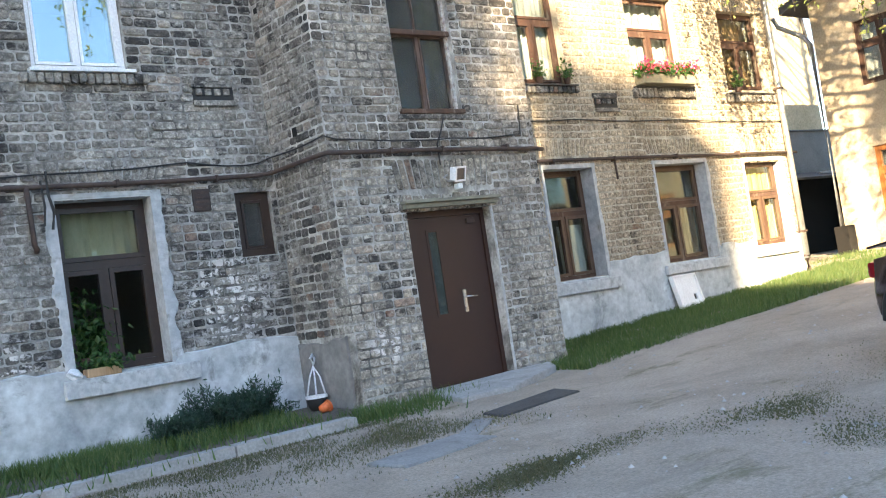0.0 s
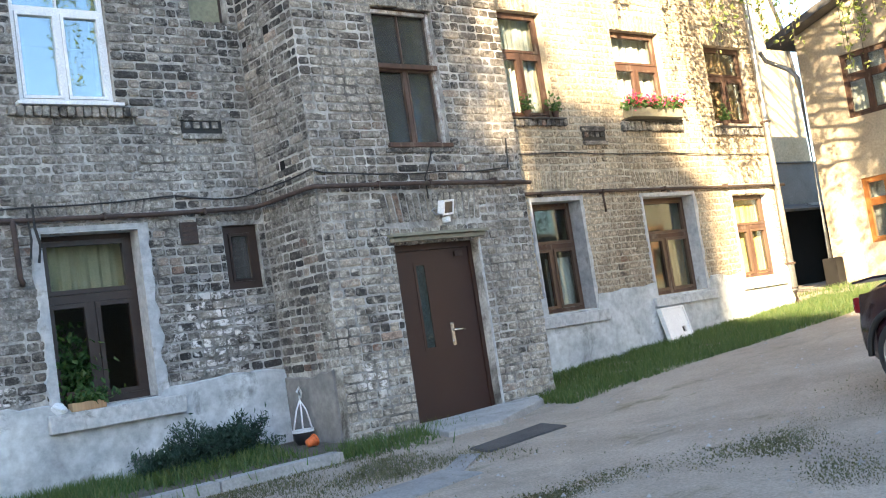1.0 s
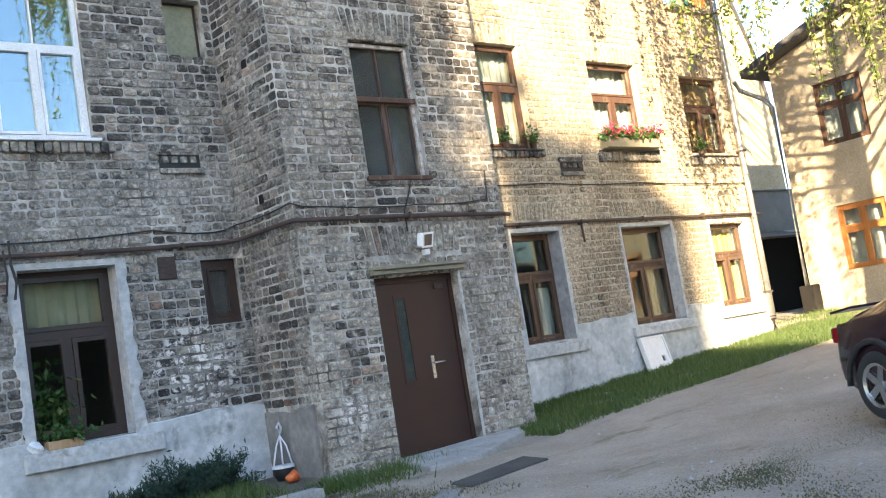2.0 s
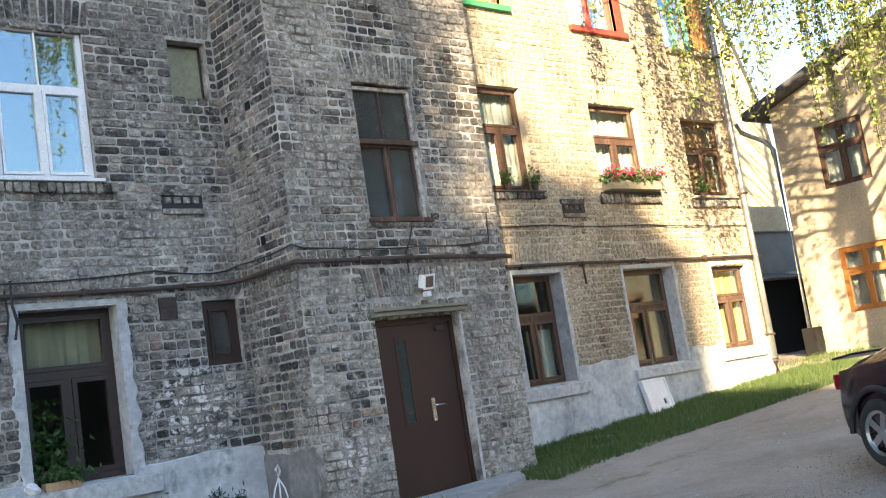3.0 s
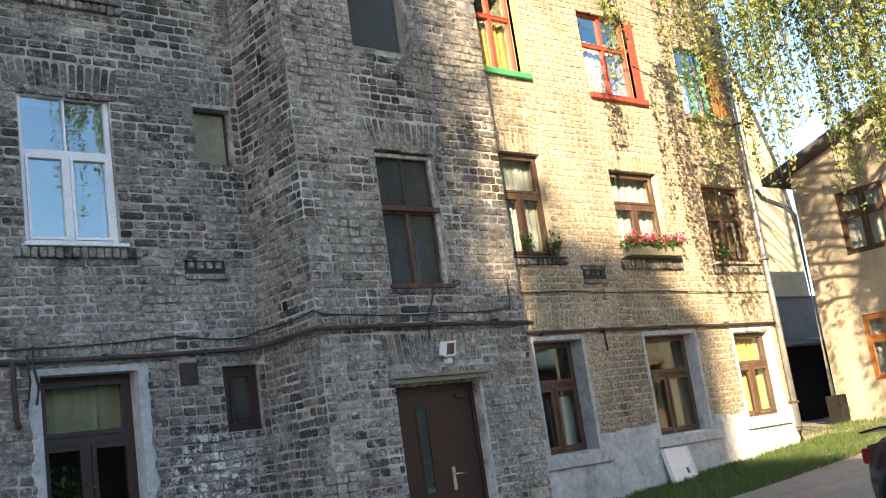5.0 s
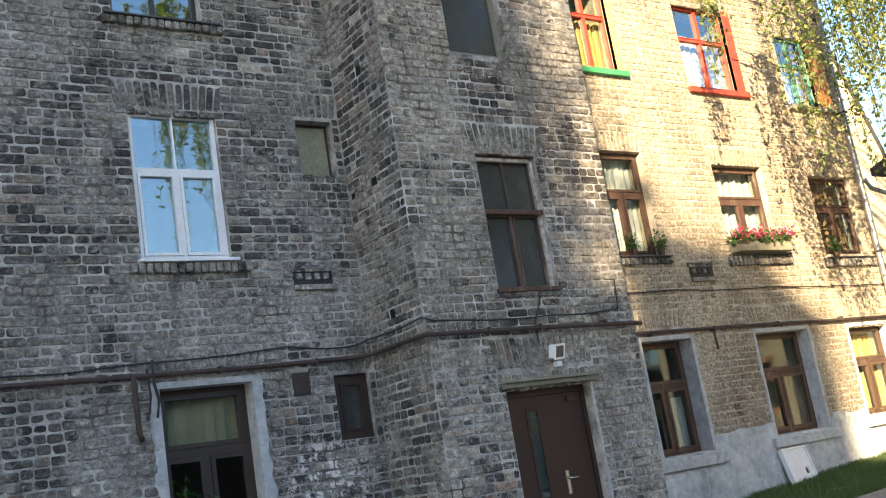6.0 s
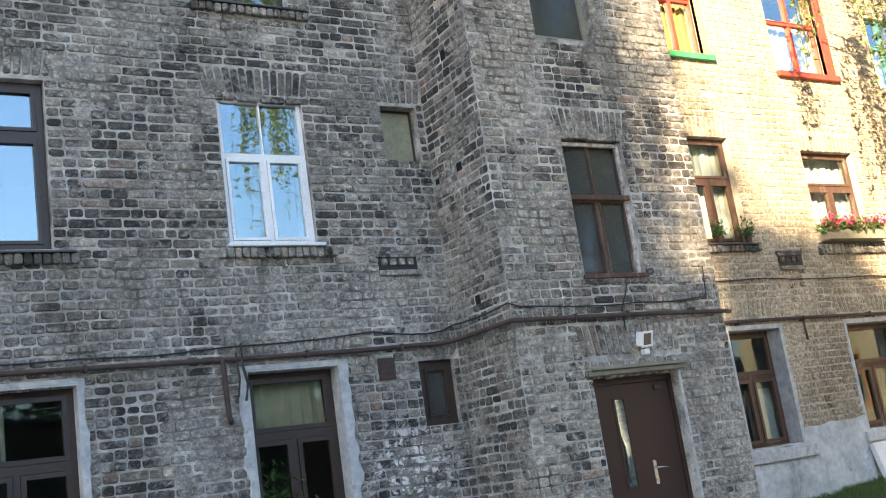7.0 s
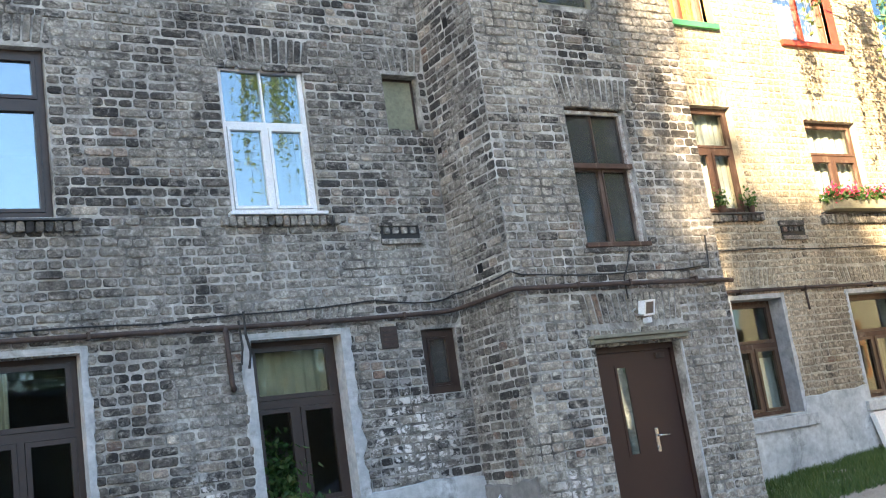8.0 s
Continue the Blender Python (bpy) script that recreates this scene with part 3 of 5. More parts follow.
# ---- windows ----
def window(name, hole, m, label, mat, transom=0.62, top=1, low=2, recess=0.12, fw=0.055, sash=0.0, curtain=None, back=None, open_mat=None, thin=False, glass=None):
    u0, u1, w0, w1 = hole
    win = thing(name, label, "window", "", "structure")
    panes = []
    if transom:
        wt = w0 + (w1 - w0) * transom
        rows = [(w0 + fw, wt - fw * 0.6, low), (wt + fw * 0.6, w1 - fw, top)]
    else:
        rows = [(w0 + fw, w1 - fw, low)]
    for q, (a, b, k) in enumerate(rows):
        inner = (u1 - u0) - 2 * fw
        bar = fw * (0.35 if thin and q else 0.9)
        pw = (inner - bar * (k - 1)) / k
        for i in range(k):
            s = u0 + fw + i * (pw + bar)
            panes.append((s, s + pw, a, b))
    bm = bmesh.new()
    pierced(bm, u0 + 0.003, u1 - 0.003, w0 + 0.003, w1 - 0.003, panes, recess, recess + 0.07, m)
    part("window_frame", bm, mat, win)
    for p in panes:
        g = (p[0] - 0.002, p[1] + 0.002, p[2] - 0.002, p[3] + 0.002)
        if sash and not (thin and p[2] > w0 + (w1 - w0) * transom):
            bm = bmesh.new()
            pierced(bm, p[0] + 0.004, p[1] - 0.004, p[2] + 0.004, p[3] - 0.004, [(p[0] + sash, p[1] - sash, p[2] + sash, p[3] - sash)], recess - 0.012, recess + 0.045, m)
            part("sash", bm, open_mat or mat, win)
        pane = part("pane", boxed(g[0], g[1], recess + 0.028, recess + 0.032, g[2], g[3], m=m), glass or M_GLASS, win)
        pane.visible_shadow = False
    if curtain:
        bm = bmesh.new()
        mat_c, a, b, c, d = curtain
        cols = 24
        pts = []
        for i in range(cols + 1):
            u = u0 + (u1 - u0) * (a + (b - a) * i / cols)
            dep = recess + 0.16 + 0.02 * math.sin(i * 1.9) + 0.012 * math.sin(i * 0.7)
            pts.append([bm.verts.new(m @ Vector((u, dep, w0 + (w1 - w0) * z))) for z in (c, (c + d) / 2, d)])
        for p, q in zip(pts, pts[1:]):
            for k in range(2):
                bm.faces.new((p[k], q[k], q[k + 1], p[k + 1]))
        part("curtain", bm, mat_c, win)
    if back:
        part("blind", boxed(u0 + 0.03, u1 - 0.03, recess + 0.010, recess + 0.02, w0 + 0.03, w1 - 0.03, m=m), back, win)
    return win


def surround(win, hole, m, left, right, top, recess):
    """Plaster that lines the reveal and laps a little over the bricks, with a crumbling outer edge."""
    u0, u1, w0, w1 = hole
    bm = bmesh.new()
    pierced(bm, u0 - 0.002, u1 + 0.002, w0 - 0.02, w1 + 0.002, [(u0 + 0.014, u1 - 0.014, w0 - 0.1, w1 - 0.014)], -0.020, recess - 0.002, m)
    part("surround", bm, M_SURROUND, win, "grey lime plaster lining the reveal")
    for a, b in ((u0, -left), (u1, right)):
        bm = bmesh.new()
        rows = []
        for k in range(25):
            w = w0 - 0.02 + (w1 + top - w0 + 0.02) * k / 24
            e = a + b * (1 + 0.55 * noise.noise((w * 2.2, a, 2.0)) + 0.4 * noise.noise((w * 7, a, 4.0)))
            rows.append([bm.verts.new(m @ Vector(p)) for p in ((a, -0.021, w), (e - 0.02 * (1 if b > 0 else -1), -0.020, w), (e, 0.004, w))])
        for p, q in zip(rows, rows[1:]):
            bm.faces.new((p[0], q[0], q[1], p[1]))
            bm.faces.new((p[1], q[1], q[2], p[2]))
        part("surround_edge", bm, M_SURROUND, win, "crumbling plaster edge")
    part("surround_head", boxed(u0, u1, -0.021, 0.01, w1 + 0.003, w1 + top, bevel=0.006, m=m), M_SURROUND, win)


def stone_sill(win, u0, u1, w0, w1, m, proud=0.10):
    bm = boxed(u0, u1, -proud, 0.10, w0, w1, bevel=0.012)
    bmesh.ops.transform(bm, matrix=m, verts=bm.verts)
    part("window_sill", bm, M_SILL, win, "worn pale concrete sill")


def brick_sill(win, u0, u1, w0, w1, m, seed=0, cap=True):
    r = random.Random(seed)
    k = round((u1 - u0) / 0.085)
    verts, faces = [], []
    for i in range(k):
        a, b = u0 + (u1 - u0) * i / k, u0 + (u1 - u0) * (i + 1) / k
        me = bpy.data.meshes.new("brick")
        vs = brick_verts(a + 0.005, b - 0.005, w0 + r.uniform(0, .012), w1, 0.055 + r.uniform(0, 0.012), r)
        me.from_pydata([m @ Vector(v) for v in vs], [], BRICK_FACES)
        me.materials.append(M_BRICK_ONE)
        ob = new("brick", me)
        ob.parent = win
    if cap:
        bm = bmesh.new()
        box(bm, u0 + 0.03, u1 - 0.03, -0.085, 0.14, w1 + 0.002, w1 + 0.022, bevel=0.004, m=m)
        part("window_sill", bm, M_DARKZINC, win, "dark sheet metal sill")


H = HOLES_LEFT
win = window("window_1", H[0], LEFT, "brown-framed upper window that mirrors the sky", M_BROWN, 0.68, 1, 1, 0.10, 0.07, 0.04, curtain=None)
brick_sill(win, -5.3, -3.87, 3.80, 3.91, LEFT, 1)
win = window("window_2", H[1], LEFT, "white plastic upper window mirroring birch twigs and sky", M_WHITE, 0.60, 2, 2, 0.05, 0.05, 0.035, thin=True)
brick_sill(win, -2.52, -1.19, 3.83, 3.945, LEFT, 2, False)
part("window_sill", boxed(-2.42, -1.34, -0.09, 0.05, 3.95, 3.984, bevel=0.006), M_WHITE, win, "white sheet metal sill")
window("window_3", H[2], LEFT, "narrow upper window closed with a dull green board", M_BROWN, 0, 1, 1, 0.14, 0.03, 0.0, back=M_GREENPANE)
win = window("window_4", H[3], LEFT, "brown-framed ground floor window in a grey surround", M_BROWN, 0.58, 1, 2, 0.16, 0.07, 0.05, curtain=(M_CREAM, 0.0, 0.45, 0.62, 1), glass=M_PLAIN)
surround(win, H[3], LEFT, 0.08, 0.07, 0.05, 0.16)
stone_sill(win, -5.25, -3.9, 0.76, 0.94, LEFT)
win = window("window_5", H[4], LEFT, "brown-framed ground floor window with plants inside", M_BROWN, 0.62, 1, 2, 0.19, 0.07, 0.05, curtain=(M_CREAM, 0.0, 1, 0.60, 1), glass=M_PLAIN)
surround(win, H[4], LEFT, 0.09, 0.11, 0.05, 0.19)
stone_sill(win, -2.48, -1.09, 0.735, 0.915, LEFT)
window("window_6", H[5], LEFT, "small dark wooden window beside the stair tower", M_BROWN, 0, 1, 1, 0.06, 0.085, 0.03, glass=M_DUSTY)
for k, h in ((6, "window_7"), (7, "window_8")):
    win = window(h, H[k], LEFT, "top floor window seen only at its sill", M_BROWN, 0.62, 2, 2, 0.12)
    brick_sill(win, H[k][0] - 0.13, H[k][1] + 0.23, 6.58, 6.68, LEFT, 3 + k)
H = HOLES_FRONT
win = window("window_9", H[1], FRONT, "old red-brown stair window with peeling paint", M_STAIRWOOD, 0.57, 2, 2, 0.10, 0.04, 0.022, thin=True, glass=M_DUSTY)
part("transom_board", boxed(1.20, 2.07, BAY_Y + 0.02, BAY_Y + 0.10, 4.17, 4.23, bevel=0.008), M_REDWOOD, win)
part("window_sill", boxed(1.17, 2.10, BAY_Y - 0.03, BAY_Y + 0.10, 3.25, 3.30, bevel=0.008), M_REDWOOD, win, "weathered wooden sill")
M_WORN = surf("flaking_white_paint", (0.20, 0.15, 0.12), (0.62, 0.60, 0.57), 14, 0.8, 0.5, 0.004, 60, spot=(0.10, 0.05, 0.035), spot_scale=11)
part("jamb_strip", boxed(2.025, 2.066, BAY_Y + 0.055, BAY_Y + 0.098, 3.31, 4.86, bevel=0.006), M_WORN, win, "strip of flaking white paint")
part("head_strip", boxed(1.21, 2.02, BAY_Y + 0.055, BAY_Y + 0.098, 4.82, 4.862, bevel=0.006), M_WORN, win, "strip of flaking white paint")
part("brick_ledge", boxed(1.12, 2.16, BAY_Y - 0.02, BAY_Y + 0.05, 3.19, 3.245, bevel=0.008), M_BRICK_ONE, win)
window("window_10", H[2], FRONT, "dark upper stair window with a weathered frame", M_BOARD, 0, 1, 1, 0.10, 0.07, glass=M_DUSTY)
H = HOLES_RIGHT
lab = "ground floor window with brown wooden sashes in a pale surround"
for i, (su0, su1, sw0, sw1, cur, low) in enumerate(((4.12, 5.49, 0.97, 1.13, (M_CURTAIN, 0.5, 1, 0.0, 0.5), 2), (6.55, 8.09, 1.03, 1.17, (M_TAN, 0.6, 1, 0, 0.62), 2), (8.84, 10.1, 1.09, 1.24, (M_YELLOWCLOTH, 0, 1, 0, 1), 2))):
    win = window("window_%d" % (11 + i), H[i], LEFT, lab, M_REDWOOD, 0.60, 1, low, (0.22, 0.20, 0.12)[i], 0.055, 0.045, curtain=cur, open_mat=M_MIDWOOD, glass=M_PLAIN)
    surround(win, H[i], LEFT, 0.04, 0.07 if i < 2 else 0.10, 0.05, (0.22, 0.20, 0.12)[i])
    stone_sill(win, su0, su1, sw0, sw1, LEFT, 0.09)
lab = "upper window with red-brown wooden sashes"
for i, (su0, su1, sw0, sw1, cur) in enumerate(((4.06, 5.29, 3.80, 3.90, (M_CURTAIN, 0.12, 1, 0, 1)), (6.50, 7.98, 3.74, 3.90, (M_CURTAIN, 0.0, 1, 0.0, 1)), (8.80, 10.2, 3.68, 3.82, (M_TAN, 0, 1, 0.0, 1)))):
    win = window("window_%d" % (14 + i), H[3 + i], LEFT, lab, M_REDWOOD, 0.60, 1, 2, 0.11, 0.05, 0.04, curtain=cur, glass=M_PLAIN)
    brick_sill(win, su0, su1, sw0, sw1, LEFT, 30 + i)
for i, (mat, lab, cur) in enumerate(((M_RED, "top floor window painted red and yellow with a green sill", (M_YELLOWCLOTH, 0, 1, 0, 0.6)), (M_RED, "top floor window with red painted frame and lace curtain", (M_CURTAIN, 0.1, 0.9, 0, 0.7)), (M_TEAL, "top floor window with teal and green painted frame", (M_CURTAIN, 0.2, 0.9, 0, 0.7)))):
    h = H[6 + i]
    win = window("window_%d" % (17 + i), h, LEFT, lab, mat, 0.60, 2, 2, 0.07, 0.034, 0.012, curtain=cur)
    part("reveal", boxed(h[1], h[1] + (0.12, 0.17, 0.36)[i], -0.018, 0.06, h[2] + 0.02, h[3]), (M_YELLOWCLOTH, M_RED, M_OCHRE)[i], win, "painted strip of wall beside the window")
    part("window_sill", boxed(h[0] - 0.03, h[1] + (0.16, 0.20, 0.38)[i], -0.07, 0.08, h[2] - 0.09, h[2] - 0.004, bevel=0.006), (M_GREEN, M_RED, M_BOARD)[i], win, "painted wooden sill")

# ---- house door ----
door = thing("door_1", "brown steel house door with a narrow pane, closed", "door", "", "structure")
DY = BAY_Y + 0.14
bm = bmesh.new()
pierced(bm, 1.13, 2.20, 0.20, 2.09, [(1.40, 1.535, 0.99, 1.93)], DY, DY + 0.05, Matrix.Identity(4))
part("leaf", bm, M_DOOR, door, "brown painted steel leaf")
bm = bmesh.new()
pierced(bm, 1.055, 2.255, 0.17, 2.165, [(1.125, 2.205, 0.1, 2.095)], DY - 0.02, DY + 0.07, Matrix.Identity(4))
part("frame", bm, M_DOOR, door)
bm = bmesh.new()
pierced(bm, 1.375, 1.56, 0.965, 1.955, [(1.405, 1.53, 0.995, 1.925)], DY - 0.008, DY + 0.004, Matrix.Identity(4))
part("pane_trim", bm, M_DOOR, door)
pn = part("pane", boxed(1.402, 1.533, DY + 0.001, DY + 0.005, 0.992, 1.928), M_GLASS, door)
pn.visible_shadow = False
# backing carries the painted reflection of the opposite house
part("backing", boxed(1.405, 1.53, DY + 0.010, DY + 0.02, 0.992, 1.928), M_PANEREFLECTION, door, "grey-blue backing painted as the pane's reflection")
bm = boxed(1.775, 1.825, DY - 0.014, DY, 0.98, 1.24, bevel=0.006)
handle = part("handle_plate", bm, M_CHROME, door, "brushed steel plate")
bm = tubed([(1.80, DY - 0.01, 1.155), (1.80, DY - 0.06, 1.155), (1.815, DY - 0.068, 1.155), (1.93, DY - 0.066, 1.15)], 0.011, 8)
part("handle", bm, M_CHROME, handle, "steel lever handle", True)
bm = bmesh.new()
bmesh.ops.create_cone(bm, cap_ends=True, segments=14, radius1=0.017, radius2=0.015, depth=0.02, matrix=Matrix.Translation((1.80, DY - 0.02, 1.03)) @ Matrix.Rotation(radians(90), 4, "X"))
part("lock", bm, M_CHROME, handle)
part("closer", boxed(1.98, 2.10, DY - 0.03, DY, 1.99, 2.05, bevel=0.006), M_RUST, door, "small dark fitting")
part("threshold", boxed(1.06, 2.25, BAY_Y + 0.02, DY + 0.06, 0.10, 0.185, bevel=0.008), M_CONCRETE, door)
part("lintel_board", boxed(1.00, 2.34, BAY_Y - 0.07, BAY_Y + 0.06, 2.185, 2.235, bevel=0.006), M_BOARD, door, "weathered grey-green board")
part("lintel_board", boxed(0.98, 2.37, BAY_Y - 0.11, BAY_Y + 0.02, 2.238, 2.275, bevel=0.008), M_BOARD, door, "weathered grey-green board")
part("door_edge", boxed(2.262, 2.285, BAY_Y - 0.02, BAY_Y + 0.13, 0.2, 2.17, bevel=0.004), M_SURROUND, door, "pale plaster edge beside the frame")

# ---- floodlight ----
lamp = thing("flood_lamp", "white square floodlight above the house door", "lamp", at=(1.74, BAY_Y - 0.13, 2.53))
Q = Matrix.Diagonal((0.85, 0.85, 0.85, 1)) @ Matrix.Rotation(radians(16), 4, "X") @ Matrix.Rotation(radians(18), 4, "Z")
part("housing", boxed(-0.11, 0.11, -0.04, 0.05, -0.08, 0.09, bevel=0.012, m=Q), M_WHITE, lamp)
bm = bmesh.new()
pierced(bm, -0.125, 0.125, -0.095, 0.105, [(-0.10, 0.10, -0.07, 0.08)], -0.062, -0.042, Q)
part("rim", bm, M_WHITE, lamp)
part("glass", boxed(-0.10, 0.10, -0.052, -0.046, -0.07, 0.08, m=Q), M_DARKZINC, lamp)
part("bracket", tubed([(-0.13, 0.02, 0), (-0.14, 0.07, -0.02), (-0.05, 0.12, -0.06), (0.05, 0.12, -0.06), (0.14, 0.07, -0.02), (0.13, 0.02, 0)], 0.01, 6), M_ZINC, lamp)
part("sensor", boxed(-0.035, 0.035, -0.03, 0.05, -0.17, -0.11, bevel=0.012), M_WHITE, lamp, "small round movement sensor")

# ---- pipe and cables along the walls ----
PZ = 2.825
pipe = thing("wall_pipe", "rusty iron pipe running along the house walls", "pipe")
part("run", tubed([(-9, -0.06, 2.80), (-4.6, -0.06, 2.81), (-2.6, -0.06, 2.80), (-1.2, -0.06, 2.80), (-0.1, -0.06, 2.82), (0.02, -0.08, 2.83), (0.07, -0.16, 2.835), (0.075, -1.12, 2.83), (0.10, -1.20, 2.83), (0.20, -1.22, PZ), (1.5, -1.21, PZ), (3.1, -1.21, 2.80), (3.24, -1.16, 2.80)], 0.026, 10), M_RUST, pipe, "", True)
part("run", tubed([(3.25, -0.06, 2.84), (5.8, -0.06, 2.835), (8.2, -0.06, 2.815), (10.5, -0.06, 2.80)], 0.024, 10), M_RUST, pipe, "", True)
for x in (-3.9, -1.7, -0.6):
    part("clamp", boxed(x - 0.015, x + 0.015, -0.10, 0.0, 2.77, 2.84, bevel=0.004), M_RUST, pipe)
for x in (0.9, 1.62, 2.6):
    part("clamp", boxed(x - 0.015, x + 0.015, BAY_Y - 0.11, BAY_Y, PZ - 0.03, PZ + 0.035, bevel=0.004), M_RUST, pipe)
for x in (4.5, 5.77, 7.2, 8.8):
    part("clamp", boxed(x - 0.015, x + 0.015, -0.10, 0.0, 2.79, 2.86, bevel=0.004), M_RUST, pipe)
part("down_branch", tubed([(-2.60, -0.06, 2.80), (-2.60, -0.08, 2.74), (-2.59, -0.08, 2.24), (-2.57, -0.07, 2.20), (-2.56, -0.02, 2.19)], 0.028, 10), M_RUST, pipe, "short branch pipe bent into the wall", True)
part("down_branch", tubed([(5.78, -0.06, 2.82), (5.78, -0.07, 2.52)], 0.016, 8), M_RUST, pipe, "thin short branch pipe", True)
bolt = thing("wall_bracket", "dark iron bracket hanging at the window corner", "bracket")
part("bar", tubed([(-2.40, -0.08, 2.95), (-2.41, -0.10, 2.72), (-2.37, -0.09, 2.55), (-2.40, -0.08, 2.38)], 0.016, 6), M_CABLE, bolt)
part("bar", tubed([(-2.46, -0.07, 2.86), (-2.45, -0.09, 2.60), (-2.47, -0.07, 2.42)], 0.012, 6), M_CABLE, bolt)


def cable(pts, label, r=0.009):
    fine = []
    for a, b in zip(pts, pts[1:]):
        k = max(2, int((Vector(b) - Vector(a)).length / 0.18))
        for i in range(k):
            p = Vector(a).lerp(Vector(b), i / k)
            fine.append((p.x, p.y, p.z + 0.012 * noise.noise((p.x * 2.3, p.y * 2.3, 1.0)) - 0.02 * math.sin(math.pi * i / k)))
    fine.append(pts[-1])
    ob = finish("cable", tubed(fine, r, 6), M_CABLE, True)
    return tagged(ob, label, "cable")


cable([(-9, -0.03, 2.92), (-3.9, -0.03, 2.90), (-2.5, -0.03, 2.93), (-0.9, -0.03, 3.00), (-0.2, -0.03, 2.94), (0.10, -0.03, 3.02), (0.11, -1.15, 3.02), (0.4, -1.175, 2.97), (1.8, -1.175, 2.96), (2.9, -1.175, 2.99), (2.93, -1.175, 3.35)], "black cable sagging above the rusty pipe")
cable([(3.2, -0.03, 3.43), (5.2, -0.03, 3.42), (7.5, -0.03, 3.40), (10.3, -0.03, 3.36)], "black cable along the sunny wall")
cable([(1.6, -1.17, 2.66), (1.6, -1.17, 2.9), (1.75, -1.17, 3.2)], "short black cable feeding the floodlight")

# ---- holes and loose bricks in the walls ----
# a black plate just inside each hole paints its inner shade
for u0, u1, w0, w1 in HOLES_SIDE:
    part("hole_shade", boxed(u0 + 0.003, u1 - 0.003, 0.012, 0.05, w0 + 0.003, w1 - 0.003, m=SIDE), M_SHADE_GUARD_BLACK, wall_side, "black plate painting the shade where a brick is missing")
ven = thing("air_brick", "rusty brown vent cover set in the bricks", "vent", at=(-0.78, 0, 2.59))
part("plate", boxed(-0.10, 0.10, -0.022, 0.02, -0.12, 0.12, bevel=0.008), M_BROWN, ven)
for k in range(4):
    part("slat", boxed(-0.08, 0.08, -0.030, -0.02, -0.085 + k * 0.05, -0.06 + k * 0.05), M_RUST, ven)
for (cx, cz) in ((-0.47, 3.74), (5.85, 3.66)):
    vent = thing("vent_niche", "small brick vent niche with jutting bricks", "vent", "vent niches", at=(cx, 0, cz))
    # flat black sheet paints the shade between the jutting bricks
    part("niche_shade", boxed(-0.24, 0.24, -0.016, 0.02, -0.10, 0.09), M_CABLE, vent, "black sheet painting the niche's shade")
    for k in range(4):
        part("brick", boxed(-0.21 + k * 0.11, -0.14 + k * 0.11, -0.04, 0.0, -0.01, 0.06, bevel=0.008), M_BRICK_ONE, vent)
    part("ledge", boxed(-0.25, 0.25, -0.05, 0.0, -0.13, -0.07, bevel=0.008), M_BRICK_ONE, vent)
    part("ledge", boxed(-0.27, 0.23, -0.045, 0.0, 0.075, 0.15, bevel=0.008), M_BRICK_ONE, vent)


# ---- plants ----
def leaves(name, centres, size, material, parent=None, label="", seed=1, long=1.5, kind="", up=0.0):
    """Small folded leaves round many points."""
    r = random.Random(seed)
    verts, faces = [], []
    for c in centres:
        d = Vector((r.uniform(-1, 1), r.uniform(-1, 1), r.uniform(-1, 1) + up)).normalized()
        s = d.orthogonal().normalized()
        s.rotate(Matrix.Rotation(r.uniform(0, 6.28), 3, d))
        z = size * r.uniform(0.6, 1.3)
        b = len(verts)
        n_ = d.cross(s) * z * 0.18
        c = Vector(c)
        verts += [c, c + d * z * long * 0.5 + s * z * 0.42 + n_, c + d * z * long, c + d * z * long * 0.5 - s * z * 0.42 + n_]
        faces += [(b, b + 1, b + 2), (b, b + 2, b + 3)]
    return raw(name, verts, faces, material, parent, label, kind)


